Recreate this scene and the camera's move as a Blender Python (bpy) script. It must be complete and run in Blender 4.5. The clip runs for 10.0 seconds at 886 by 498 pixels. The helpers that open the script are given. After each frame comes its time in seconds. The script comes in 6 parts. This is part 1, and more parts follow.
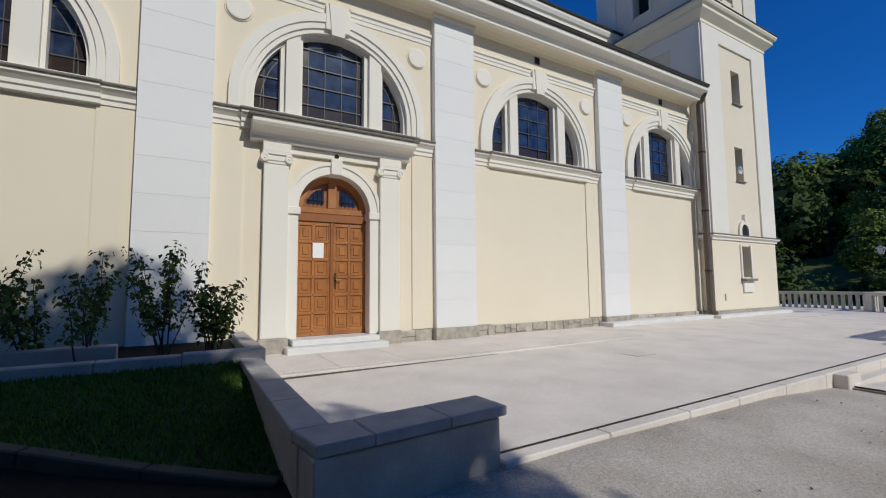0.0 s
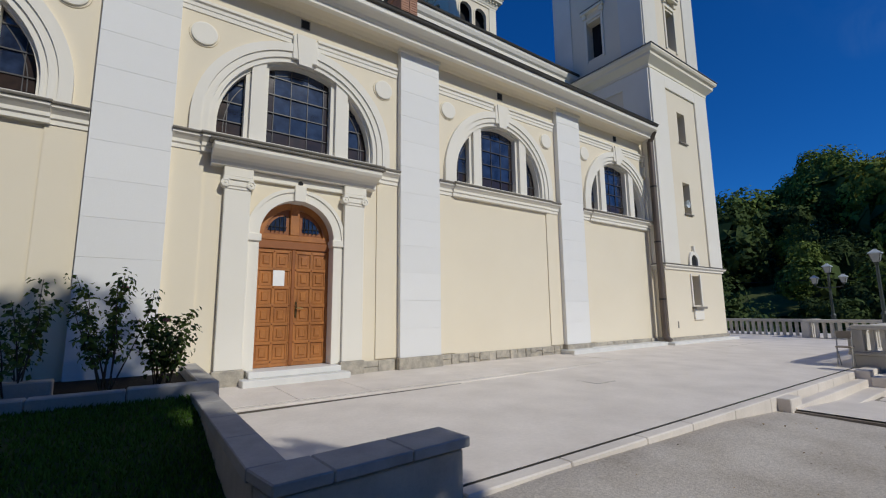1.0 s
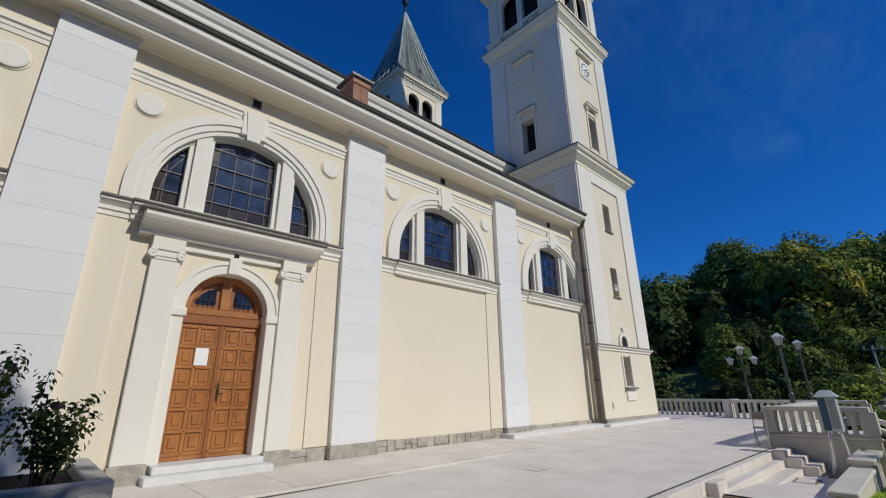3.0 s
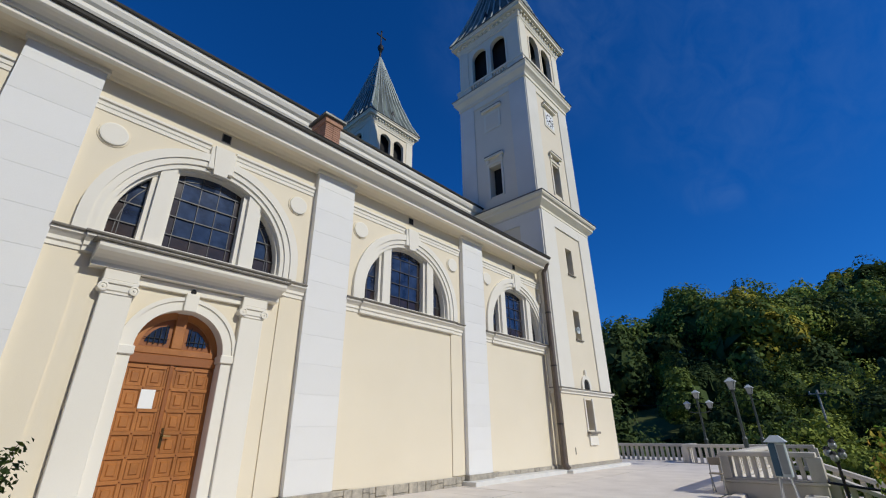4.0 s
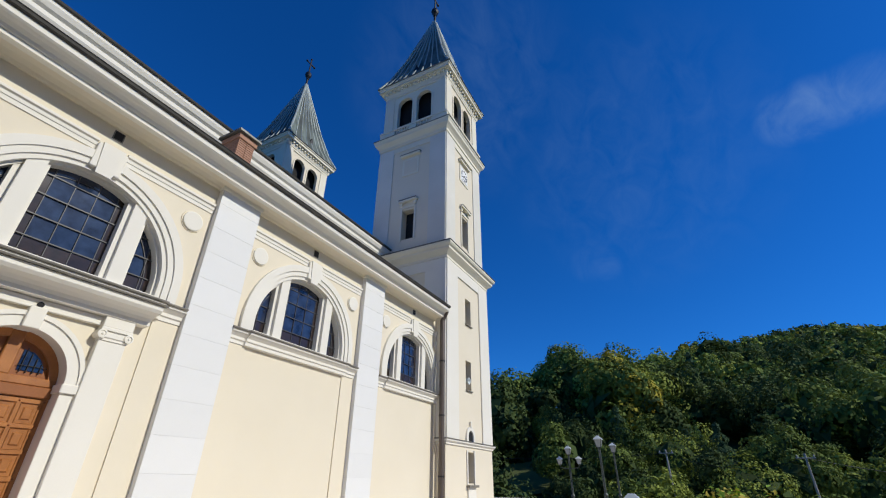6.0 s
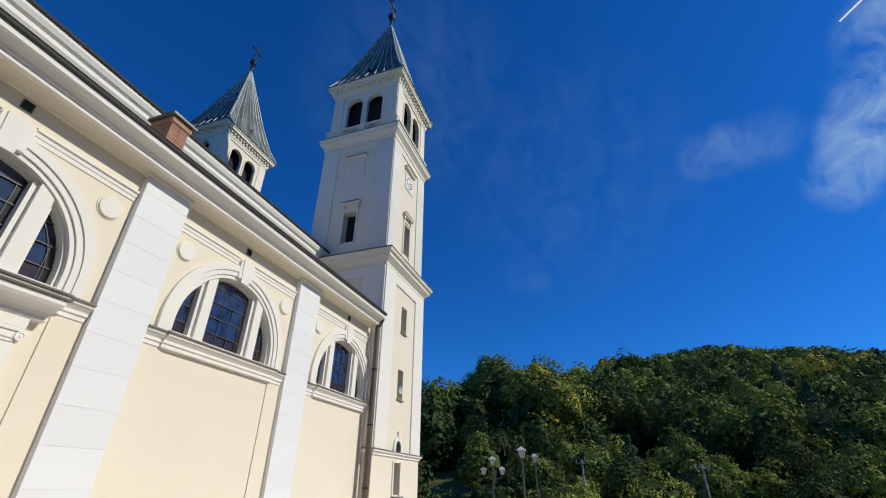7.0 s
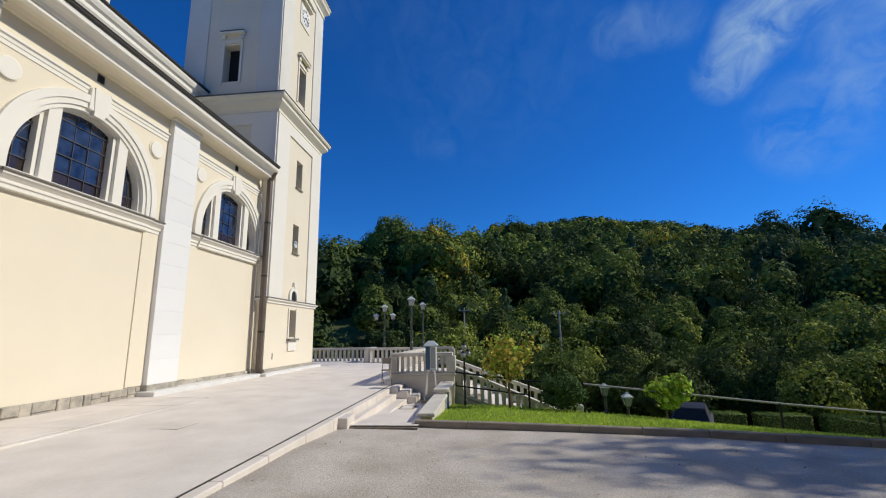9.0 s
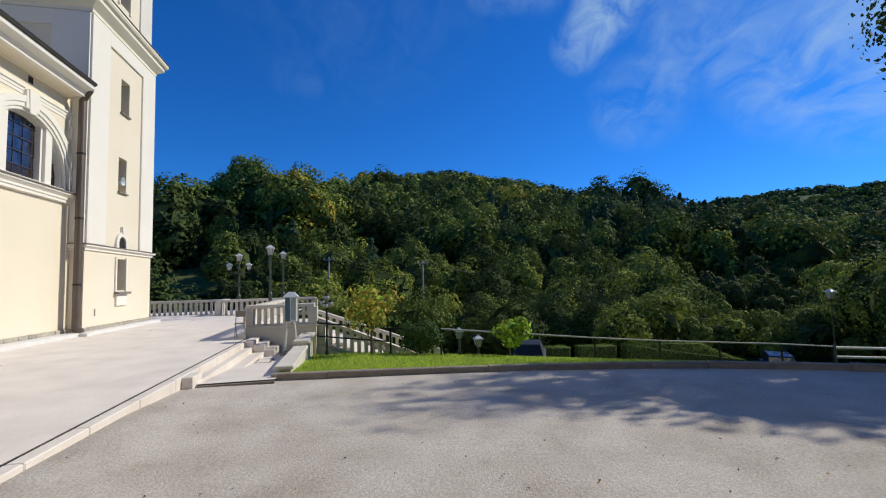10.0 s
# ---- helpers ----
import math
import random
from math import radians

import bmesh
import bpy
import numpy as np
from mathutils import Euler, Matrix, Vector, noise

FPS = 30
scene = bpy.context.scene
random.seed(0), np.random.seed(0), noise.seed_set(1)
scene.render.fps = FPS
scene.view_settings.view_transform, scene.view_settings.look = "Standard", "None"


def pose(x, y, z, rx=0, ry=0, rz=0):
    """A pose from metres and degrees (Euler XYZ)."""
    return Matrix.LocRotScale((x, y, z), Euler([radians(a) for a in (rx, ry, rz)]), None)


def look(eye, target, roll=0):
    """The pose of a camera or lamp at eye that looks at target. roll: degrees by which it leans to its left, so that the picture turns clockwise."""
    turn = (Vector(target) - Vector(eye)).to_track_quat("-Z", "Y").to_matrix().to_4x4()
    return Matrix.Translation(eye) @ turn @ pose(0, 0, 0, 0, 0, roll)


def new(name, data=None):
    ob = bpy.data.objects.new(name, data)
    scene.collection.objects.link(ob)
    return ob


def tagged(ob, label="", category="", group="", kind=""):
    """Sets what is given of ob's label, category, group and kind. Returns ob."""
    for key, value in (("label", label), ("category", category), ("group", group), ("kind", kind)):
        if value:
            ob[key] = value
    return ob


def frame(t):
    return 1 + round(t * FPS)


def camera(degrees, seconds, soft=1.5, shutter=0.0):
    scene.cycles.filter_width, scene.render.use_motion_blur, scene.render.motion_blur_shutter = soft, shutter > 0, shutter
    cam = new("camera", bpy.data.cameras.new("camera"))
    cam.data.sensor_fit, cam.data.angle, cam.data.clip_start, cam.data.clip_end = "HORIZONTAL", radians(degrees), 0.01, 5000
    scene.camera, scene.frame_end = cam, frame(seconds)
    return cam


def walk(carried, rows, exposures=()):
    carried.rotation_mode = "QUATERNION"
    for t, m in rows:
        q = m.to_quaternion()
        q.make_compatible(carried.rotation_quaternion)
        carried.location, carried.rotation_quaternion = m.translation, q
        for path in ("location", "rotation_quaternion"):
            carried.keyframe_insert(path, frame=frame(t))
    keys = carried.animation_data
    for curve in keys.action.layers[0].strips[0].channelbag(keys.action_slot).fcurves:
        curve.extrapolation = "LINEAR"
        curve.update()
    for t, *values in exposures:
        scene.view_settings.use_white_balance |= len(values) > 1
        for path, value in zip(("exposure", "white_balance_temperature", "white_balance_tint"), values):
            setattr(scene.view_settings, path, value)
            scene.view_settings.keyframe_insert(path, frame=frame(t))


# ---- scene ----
cam = camera(91.2, 10.0, soft=1.15)
PATH = [
    (0, (-2.496, -8.273, 1.278), (-1.483, -6.556, 1.437), -0.5),
    (0.5, (-2.51, -8.287, 1.284), (-1.427, -6.617, 1.479), -0.6),
    (1, (-2.514, -8.304, 1.289), (-1.37, -6.688, 1.573), -0.6),
    (1.5, (-2.515, -8.326, 1.293), (-1.324, -6.765, 1.671), -0.5),
    (2, (-2.523, -8.338, 1.314), (-1.29, -6.829, 1.766), -0.3),
    (2.5, (-2.528, -8.342, 1.323), (-1.256, -6.892, 1.853), -0.5),
    (4, (-2.576, -8.433, 1.375), (-1.211, -7.197, 2.156), -0.7),
    (4.5, (-2.599, -8.425, 1.378), (-1.185, -7.284, 2.214), -0.5),
    (5, (-2.62, -8.41, 1.388), (-1.167, -7.363, 2.278), -0.1),
    (5.5, (-2.639, -8.406, 1.394), (-1.142, -7.457, 2.32), 0.3),
    (7, (-2.703, -8.305, 1.522), (-1.052, -7.738, 2.499), 0.2),
    (7.5, (-2.684, -8.28, 1.507), (-0.995, -7.822, 2.475), -0.3),
    (8, (-2.672, -8.281, 1.486), (-0.903, -7.907, 2.339), -0.4),
    (8.5, (-2.689, -8.359, 1.449), (-0.814, -8.054, 2.075), -0.4),
    (9, (-2.662, -8.425, 1.407), (-0.709, -8.234, 1.795), -1.0),
    (9.5, (-2.632, -8.475, 1.413), (-0.649, -8.525, 1.664), -1.4),
    (10, (-2.629, -8.472, 1.446), (-0.676, -8.879, 1.59), -1.6),
]
EXPOSURES = [(0, -0.2, 6250, 6), (1.0, -0.32, 6250, 6), (2.5, -0.25, 6300, 6), (4.0, -0.12, 6300, 6), (5.5, 0.08, 6300, 6), (7.5, 0.12, 6500, 6), (9, 0.15, 6650, 6), (10, 0.27, 6650, 6)]
walk(cam, [(t, look(eye, aim, lean)) for t, eye, aim, lean in PATH], EXPOSURES)

# ---- world and sun ----
SUN_AZ, SUN_EL = radians(13), radians(37)      # turned from -y towards +x
to_sun = Vector((math.sin(SUN_AZ) * math.cos(SUN_EL), -math.cos(SUN_AZ) * math.cos(SUN_EL), math.sin(SUN_EL)))
world = bpy.data.worlds.new("sky")
scene.world = world
world.use_nodes = True
wn, wl = world.node_tree.nodes, world.node_tree.links
wn.clear()
w_out = wn.new("ShaderNodeOutputWorld")
w_bg = wn.new("ShaderNodeBackground")
w_sky = wn.new("ShaderNodeTexSky")
w_sky.sky_type, w_sky.sun_disc = "NISHITA", False
w_sky.sun_elevation, w_sky.sun_rotation = SUN_EL, math.pi - SUN_AZ
w_sky.altitude, w_sky.air_density, w_sky.dust_density, w_sky.ozone_density = 600, 1.0, 0.15, 4.0
w_hue = wn.new("ShaderNodeHueSaturation")
w_hue.inputs["Saturation"].default_value = 1.05
w_tint = wn.new("ShaderNodeMix")
w_tint.data_type, w_tint.blend_type = "RGBA", "MULTIPLY"
w_tint.inputs["B"].default_value = (0.265, 0.575, 1.08, 1)
wl.new(w_sky.outputs[0], w_tint.inputs["A"])
wl.new(w_tint.outputs["Result"], w_hue.inputs["Color"])
w_tc = wn.new("ShaderNodeTexCoord")
w_sun = wn.new("ShaderNodeVectorMath")
w_sun.operation = "DOT_PRODUCT"
w_sun.inputs[1].default_value = to_sun[:]
wl.new(w_tc.outputs["Generated"], w_sun.inputs[0])
w_pale = wn.new("ShaderNodeMapRange")
w_pale.interpolation_type = "SMOOTHSTEP"
w_pale.inputs["From Min"].default_value, w_pale.inputs["From Max"].default_value = 0.88, 1.0
w_pale.inputs["To Min"].default_value, w_pale.inputs["To Max"].default_value = 1.0, 0.1
wl.new(w_sun.outputs["Value"], w_pale.inputs["Value"])
wl.new(w_pale.outputs[0], w_tint.inputs["Factor"])
# thin wisps of cirrus: soft regions of the sky, broken up by streaked noise
along = Vector((0.141, 0.07, -0.12)).normalized()
w_map = wn.new("ShaderNodeMapping")
w_map.inputs["Rotation"].default_value = along.rotation_difference(Vector((1, 0, 0))).to_euler()
w_map.inputs["Scale"].default_value = (3.0, 11.0, 11.0)
wl.new(w_tc.outputs["Generated"], w_map.inputs["Vector"])
w_n1 = wn.new("ShaderNodeTexNoise")
w_n1.inputs["Scale"].default_value, w_n1.inputs["Detail"].default_value, w_n1.inputs["Roughness"].default_value = 1.6, 9, 0.6
w_n1.inputs["Distortion"].default_value = 0.6
wl.new(w_map.outputs[0], w_n1.inputs["Vector"])
w_r = wn.new("ShaderNodeMapRange")
w_r.inputs["From Min"].default_value, w_r.inputs["From Max"].default_value = 0.34, 0.74
wl.new(w_n1.outputs["Fac"], w_r.inputs["Value"])
w_mix = wn.new("ShaderNodeMix")
w_mix.data_type = "RGBA"
w_mix.inputs["B"].default_value = (3.2, 4.6, 6.3, 1)
CIRRUS = [((0.60, -0.525, 0.60), 4.5, 0.8), ((0.632, -0.518, 0.575), 4, 0.8), ((0.657, -0.511, 0.554), 4, 0.8), ((0.685, -0.495, 0.532), 3.5, 0.85), ((0.71, -0.48, 0.51), 3.5, 0.85), ((0.738, -0.466, 0.487), 3, 0.75), ((0.762, -0.452, 0.464), 3, 0.6),
          ((0.778, -0.265, 0.57), 2.6, 0.2), ((0.768, -0.30, 0.567), 2.8, 0.24), ((0.755, -0.335, 0.563), 2.6, 0.2), ((0.74, -0.37, 0.56), 2.6, 0.16), ((0.653, -0.618, 0.437), 5, 0.4), ((0.70, -0.60, 0.39), 4, 0.35), ((0.749, -0.565, 0.347), 5, 0.3), ((0.615, -0.68, 0.40), 5, 0.45), ((0.581, -0.737, 0.346), 6, 0.5), ((0.508, -0.791, 0.341), 8, 0.62),
          ((0.897, 0.12, 0.425), 2.2, 0.07), ((0.902, 0.085, 0.423), 2.2, 0.08), ((0.80, -0.02, 0.60), 14, 0.05), ((0.60, 0.28, 0.75), 12, 0.07)]
w_last = None
for where, wide, much in CIRRUS:
    w_dot = wn.new("ShaderNodeVectorMath")
    w_dot.operation = "DOT_PRODUCT"
    w_dot.inputs[1].default_value = Vector(where).normalized()
    wl.new(w_tc.outputs["Generated"], w_dot.inputs[0])
    w_r2 = wn.new("ShaderNodeMapRange")
    w_r2.interpolation_type = "SMOOTHSTEP"
    w_r2.inputs["From Min"].default_value, w_r2.inputs["From Max"].default_value = math.cos(radians(wide * 1.3)), 1.0
    w_r2.inputs["To Max"].default_value = much
    wl.new(w_dot.outputs["Value"], w_r2.inputs["Value"])
    if w_last is None:
        w_last = w_r2.outputs[0]
        continue
    w_max = wn.new("ShaderNodeMath")
    w_max.operation = "MAXIMUM"
    wl.new(w_last, w_max.inputs[0]), wl.new(w_r2.outputs[0], w_max.inputs[1])
    w_last = w_max.outputs[0]
w_mul = wn.new("ShaderNodeMath")
w_mul.operation = "MULTIPLY"
wl.new(w_r.outputs[0], w_mul.inputs[0])
wl.new(w_last, w_mul.inputs[1])
wl.new(w_mul.outputs[0], w_mix.inputs["Factor"])
wl.new(w_hue.outputs[0], w_mix.inputs["A"])
wl.new(w_mix.outputs["Result"], w_bg.inputs["Color"])
w_bg.inputs["Strength"].default_value = 0.105
wl.new(w_bg.outputs[0], w_out.inputs[0])
sun_data = bpy.data.lights.new("sun", "SUN")
sun_data.energy, sun_data.angle, sun_data.color = 3.2, radians(0.53), (1.0, 0.93, 0.82)
sun = new("sun", sun_data)
sun.matrix_world = look(to_sun * 50, (0, 0, 0))


# ---- materials ----
def material(name, base, rough=0.7, vary=0.08, scale=3.0, fine=60.0, bump=0.1, metal=0.0, second=None, fac2=0.5, rnd=0.0, coat=0.0, bump_dist=0.02):
    """Colour varied at two scales, with fine relief."""
    m = bpy.data.materials.new(name)
    m.use_nodes = True
    n, l = m.node_tree.nodes, m.node_tree.links
    b = n["Principled BSDF"]
    b.inputs["Roughness"].default_value, b.inputs["Metallic"].default_value = rough, metal
    b.inputs["Coat Weight"].default_value = coat
    tc = n.new("ShaderNodeTexCoord")
    n1, n2 = n.new("ShaderNodeTexNoise"), n.new("ShaderNodeTexNoise")
    n2.inputs["Roughness"].default_value = 0.68
    for node, s, d in ((n1, scale, 7), (n2, fine, 7)):
        node.inputs["Scale"].default_value, node.inputs["Detail"].default_value = s, d
        l.new(tc.outputs["Object"], node.inputs["Vector"])
    mx = n.new("ShaderNodeMix")
    mx.data_type = "RGBA"
    sec = second or tuple(c * (1 - 3 * vary) for c in base)
    mx.inputs["A"].default_value, mx.inputs["B"].default_value = (*base, 1), (*sec, 1)
    r = n.new("ShaderNodeMapRange")
    r.inputs["From Min"].default_value, r.inputs["From Max"].default_value = 0.35, 0.75
    r.inputs["To Max"].default_value = fac2
    l.new(n1.outputs["Fac"], r.inputs["Value"])
    l.new(r.outputs[0], mx.inputs["Factor"])
    hs = n.new("ShaderNodeHueSaturation")
    l.new(mx.outputs["Result"], hs.inputs["Color"])
    r2 = n.new("ShaderNodeMapRange")
    r2.inputs["To Min"].default_value, r2.inputs["To Max"].default_value = 1 - 1.6 * vary, 1 + 1.6 * vary
    l.new(n2.outputs["Fac"], r2.inputs["Value"])
    last = r2.outputs[0]
    if rnd:
        oi = n.new("ShaderNodeObjectInfo")
        r3 = n.new("ShaderNodeMapRange")
        r3.inputs["To Min"].default_value, r3.inputs["To Max"].default_value = 1 - rnd, 1 + rnd
        l.new(oi.outputs["Random"], r3.inputs["Value"])
        mul = n.new("ShaderNodeMath")
        mul.operation = "MULTIPLY"
        l.new(last, mul.inputs[0]), l.new(r3.outputs[0], mul.inputs[1])
        last = mul.outputs[0]
    l.new(last, hs.inputs["Value"])
    l.new(hs.outputs[0], b.inputs["Base Color"])
    bp = n.new("ShaderNodeBump")
    bp.inputs["Strength"].default_value, bp.inputs["Distance"].default_value = bump, bump_dist
    l.new(n2.outputs["Fac"], bp.inputs["Height"])
    l.new(bp.outputs[0], b.inputs["Normal"])
    return m


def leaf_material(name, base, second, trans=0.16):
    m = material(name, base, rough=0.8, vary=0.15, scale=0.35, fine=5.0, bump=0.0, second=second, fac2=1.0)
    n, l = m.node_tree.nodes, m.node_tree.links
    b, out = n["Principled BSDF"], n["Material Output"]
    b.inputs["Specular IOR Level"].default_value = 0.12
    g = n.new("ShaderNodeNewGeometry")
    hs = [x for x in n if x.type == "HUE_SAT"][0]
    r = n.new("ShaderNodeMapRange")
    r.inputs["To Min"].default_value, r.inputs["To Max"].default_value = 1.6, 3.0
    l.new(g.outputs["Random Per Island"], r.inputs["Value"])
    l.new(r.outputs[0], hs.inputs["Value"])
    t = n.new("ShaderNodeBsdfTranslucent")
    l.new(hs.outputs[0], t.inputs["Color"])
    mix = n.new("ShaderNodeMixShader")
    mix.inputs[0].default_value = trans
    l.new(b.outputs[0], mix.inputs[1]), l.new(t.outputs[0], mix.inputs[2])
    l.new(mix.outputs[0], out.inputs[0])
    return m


CREAM = material("cream_stucco", (0.80, 0.722, 0.572), 0.9, 0.025, 0.7, 90, 0.12, second=(0.765, 0.685, 0.535), fac2=0.8)
WHITE = material("white_stucco", (0.82, 0.785, 0.705), 0.85, 0.025, 0.9, 80, 0.1, second=(0.79, 0.75, 0.66), fac2=0.8)
ASHLAR = material("white_ashlar", (0.79, 0.785, 0.77), 0.85, 0.025, 1.2, 70, 0.15, second=(0.76, 0.75, 0.73), fac2=0.7, rnd=0.025)
TOWER_GREY = material("weathered_white", (0.83, 0.78, 0.645), 0.88, 0.04, 0.5, 50, 0.1, second=(0.73, 0.68, 0.55), fac2=0.7)
TOWER_STRIP = material("grey_stained_white", (0.79, 0.76, 0.68), 0.88, 0.05, 0.45, 30, 0.12, second=(0.66, 0.635, 0.56), fac2=0.9, rnd=0.03)
SHEET = material("grey_sheet_metal", (0.11, 0.107, 0.10), 0.5, 0.1, 1.5, 25, 0.1, metal=0.5, second=(0.27, 0.26, 0.23))
LEDGE_CAP = material("weathered_ledge", (0.17, 0.155, 0.13), 0.75, 0.12, 3, 40, 0.2, second=(0.33, 0.30, 0.26))
COPPER = material("spire_sheet", (0.15, 0.185, 0.165), 0.75, 0.2, 2.2, 9, 0.15, metal=0.1, second=(0.016, 0.02, 0.018), fac2=1.0, rnd=0.45)
for link in list(COPPER.node_tree.links):
    if link.to_node.type == "TEX_NOISE":
        streak = COPPER.node_tree.nodes.new("ShaderNodeMapping")
        streak.inputs["Scale"].default_value = (1, 1, 0.09)
        source, target = link.from_socket, link.to_socket
        COPPER.node_tree.links.new(source, streak.inputs["Vector"])
        COPPER.node_tree.links.new(streak.outputs[0], target)
COPPER_SEAM = material("spire_seam", (0.40, 0.44, 0.41), 0.6, 0.1, 1, 12, 0.1, metal=0.2)
PLINTH = material("grey_plinth_stone", (0.50, 0.45, 0.37), 0.9, 0.22, 7, 38, 0.6, second=(0.25, 0.235, 0.205), fac2=0.9, rnd=0.12)
MARBLE = material("pale_step_stone", (0.74, 0.73, 0.70), 0.6, 0.04, 3, 40, 0.1, second=(0.62, 0.62, 0.60), fac2=0.7, rnd=0.03)
TERRACE = material("terrace_stone", (0.76, 0.695, 0.625), 0.8, 0.08, 1.3, 24, 0.15, second=(0.62, 0.56, 0.495), fac2=0.9, rnd=0.03)
JOINT = material("dark_joint", (0.10, 0.085, 0.07), 0.95, 0.15, 4, 60, 0.2)
KERB = material("kerb_stone", (0.30, 0.255, 0.20), 0.9, 0.12, 4, 50, 0.3, second=(0.19, 0.165, 0.13), fac2=0.8, rnd=0.12)
COPING = material("garden_coping", (0.43, 0.41, 0.385), 0.8, 0.09, 4, 45, 0.25, second=(0.29, 0.275, 0.255), fac2=0.8, rnd=0.05)
GARDEN_WALL = material("garden_wall_render", (0.50, 0.455, 0.39), 0.9, 0.10, 3, 30, 0.35, second=(0.31, 0.28, 0.24), fac2=0.8)
BALUSTRADE = material("balustrade_stone", (0.66, 0.62, 0.54), 0.85, 0.06, 2, 40, 0.2, second=(0.52, 0.48, 0.42), fac2=0.8, rnd=0.04)
ASPHALT = material("asphalt", (0.57, 0.52, 0.46), 0.93, 0.42, 1.5, 42, 0.9, second=(0.42, 0.37, 0.31), fac2=1.0, bump_dist=0.012)
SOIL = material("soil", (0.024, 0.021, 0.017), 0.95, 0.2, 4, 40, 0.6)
GRASS_GROUND = material("grass_ground", (0.165, 0.235, 0.036), 0.9, 0.2, 1.2, 60, 0.5, second=(0.22, 0.27, 0.05), fac2=0.9)
HILL = material("hill_ground", (0.075, 0.105, 0.03), 0.95, 0.3, 0.03, 0.4, 0.6, second=(0.03, 0.055, 0.02), fac2=1.0, bump_dist=1.0)
WOOD = material("varnished_door_wood", (0.42, 0.165, 0.042), 0.42, 0.14, 2.5, 24, 0.15, second=(0.25, 0.088, 0.020), fac2=0.9, rnd=0.08, coat=0.2)
WOOD_DARK = material("dark_door_frame_wood", (0.29, 0.10, 0.025), 0.45, 0.12, 2.5, 24, 0.15)
IRON = material("dark_iron", (0.03, 0.03, 0.032), 0.5, 0.1, 4, 40, 0.15, metal=0.6)
LAMP_GREEN = material("lamp_post_paint", (0.07, 0.085, 0.075), 0.5, 0.1, 4, 30, 0.1, metal=0.2)
LAMP_GLASS = material("opal_lamp_glass", (0.36, 0.38, 0.38), 0.25, 0.05, 3, 20, 0.0)
BRICK = material("chimney_brick", (0.42, 0.23, 0.15), 0.85, 0.14, 6, 40, 0.3, second=(0.30, 0.15, 0.10), rnd=0.15)
BRASS = material("brass_handle", (0.16, 0.11, 0.05), 0.35, 0.1, 5, 30, 0.05, metal=1.0)
PAPER = material("white_paper", (0.85, 0.85, 0.84), 0.6, 0.01, 3, 20, 0.0)
# near-black colour standing in for the darkness inside openings and rooms
DARK = material("darkness_black", (0.012, 0.012, 0.014), 0.9, 0.1, 1, 10, 0.0)
BLUE_BOX = material("blue_box_paint", (0.045, 0.115, 0.19), 0.35, 0.06, 3, 20, 0.05)
GREY_BOX = material("pale_box_metal", (0.60, 0.66, 0.68), 0.4, 0.05, 3, 20, 0.05)
BARK = material("bark", (0.10, 0.075, 0.05), 0.95, 0.2, 6, 30, 0.8)
POLE = material("pale_pole", (0.42, 0.41, 0.39), 0.8, 0.08, 3, 20, 0.2)
CAR_BLACK = material("black_car_paint", (0.010, 0.010, 0.012), 0.55, 0.05, 2, 10, 0.0)
CAR_BLUE = material("blue_car_paint", (0.05, 0.12, 0.36), 0.25, 0.05, 2, 10, 0.0, coat=0.8)
CAR_GLASS = material("car_glass", (0.012, 0.013, 0.015), 0.6, 0.05, 2, 10, 0.0)
RUBBER = material("tyre_rubber", (0.02, 0.02, 0.02), 0.8, 0.1, 5, 40, 0.2)
CONCRETE = material("concrete_road", (0.46, 0.43, 0.38), 0.9, 0.08, 0.8, 40, 0.3)
DOWNPIPE = material("downpipe_metal", (0.15, 0.12, 0.10), 0.5, 0.1, 2, 20, 0.1, metal=0.5)
PINK = material("rose_petal", (0.60, 0.20, 0.22), 0.6, 0.15, 20, 60, 0.0)

for m in (GRASS_GROUND, HILL, ASPHALT, SOIL):
    m.node_tree.nodes["Principled BSDF"].inputs["Specular IOR Level"].default_value = 0.1
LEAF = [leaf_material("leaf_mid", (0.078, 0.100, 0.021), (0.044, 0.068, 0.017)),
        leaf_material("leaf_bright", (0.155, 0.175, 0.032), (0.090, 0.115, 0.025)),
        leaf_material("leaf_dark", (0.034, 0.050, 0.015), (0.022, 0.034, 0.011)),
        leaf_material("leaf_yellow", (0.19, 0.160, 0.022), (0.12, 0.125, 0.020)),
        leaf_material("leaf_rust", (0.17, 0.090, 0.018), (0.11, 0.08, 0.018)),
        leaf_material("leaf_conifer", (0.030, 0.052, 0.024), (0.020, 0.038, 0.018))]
MEADOW = material("meadow_grass", (0.12, 0.145, 0.035), 0.95, 0.25, 0.4, 6, 0.5, second=(0.07, 0.09, 0.025), fac2=1.0)
# edging colour, mottled and darker than the other stones
EDGING = material("dark_edging", (0.055, 0.055, 0.045), 0.95, 0.2, 4, 40, 0.4, second=(0.03, 0.035, 0.022))
# garden grass coloured darker than the lawn, tree shade put into the base
TURF = material("shade_darkened_turf", (0.030, 0.060, 0.012), 0.95, 0.25, 1.5, 60, 0.5, second=(0.05, 0.07, 0.018), fac2=0.9)
TURF_BLADE = leaf_material("shade_darkened_blade", (0.026, 0.060, 0.009), (0.036, 0.062, 0.012), 0.25)
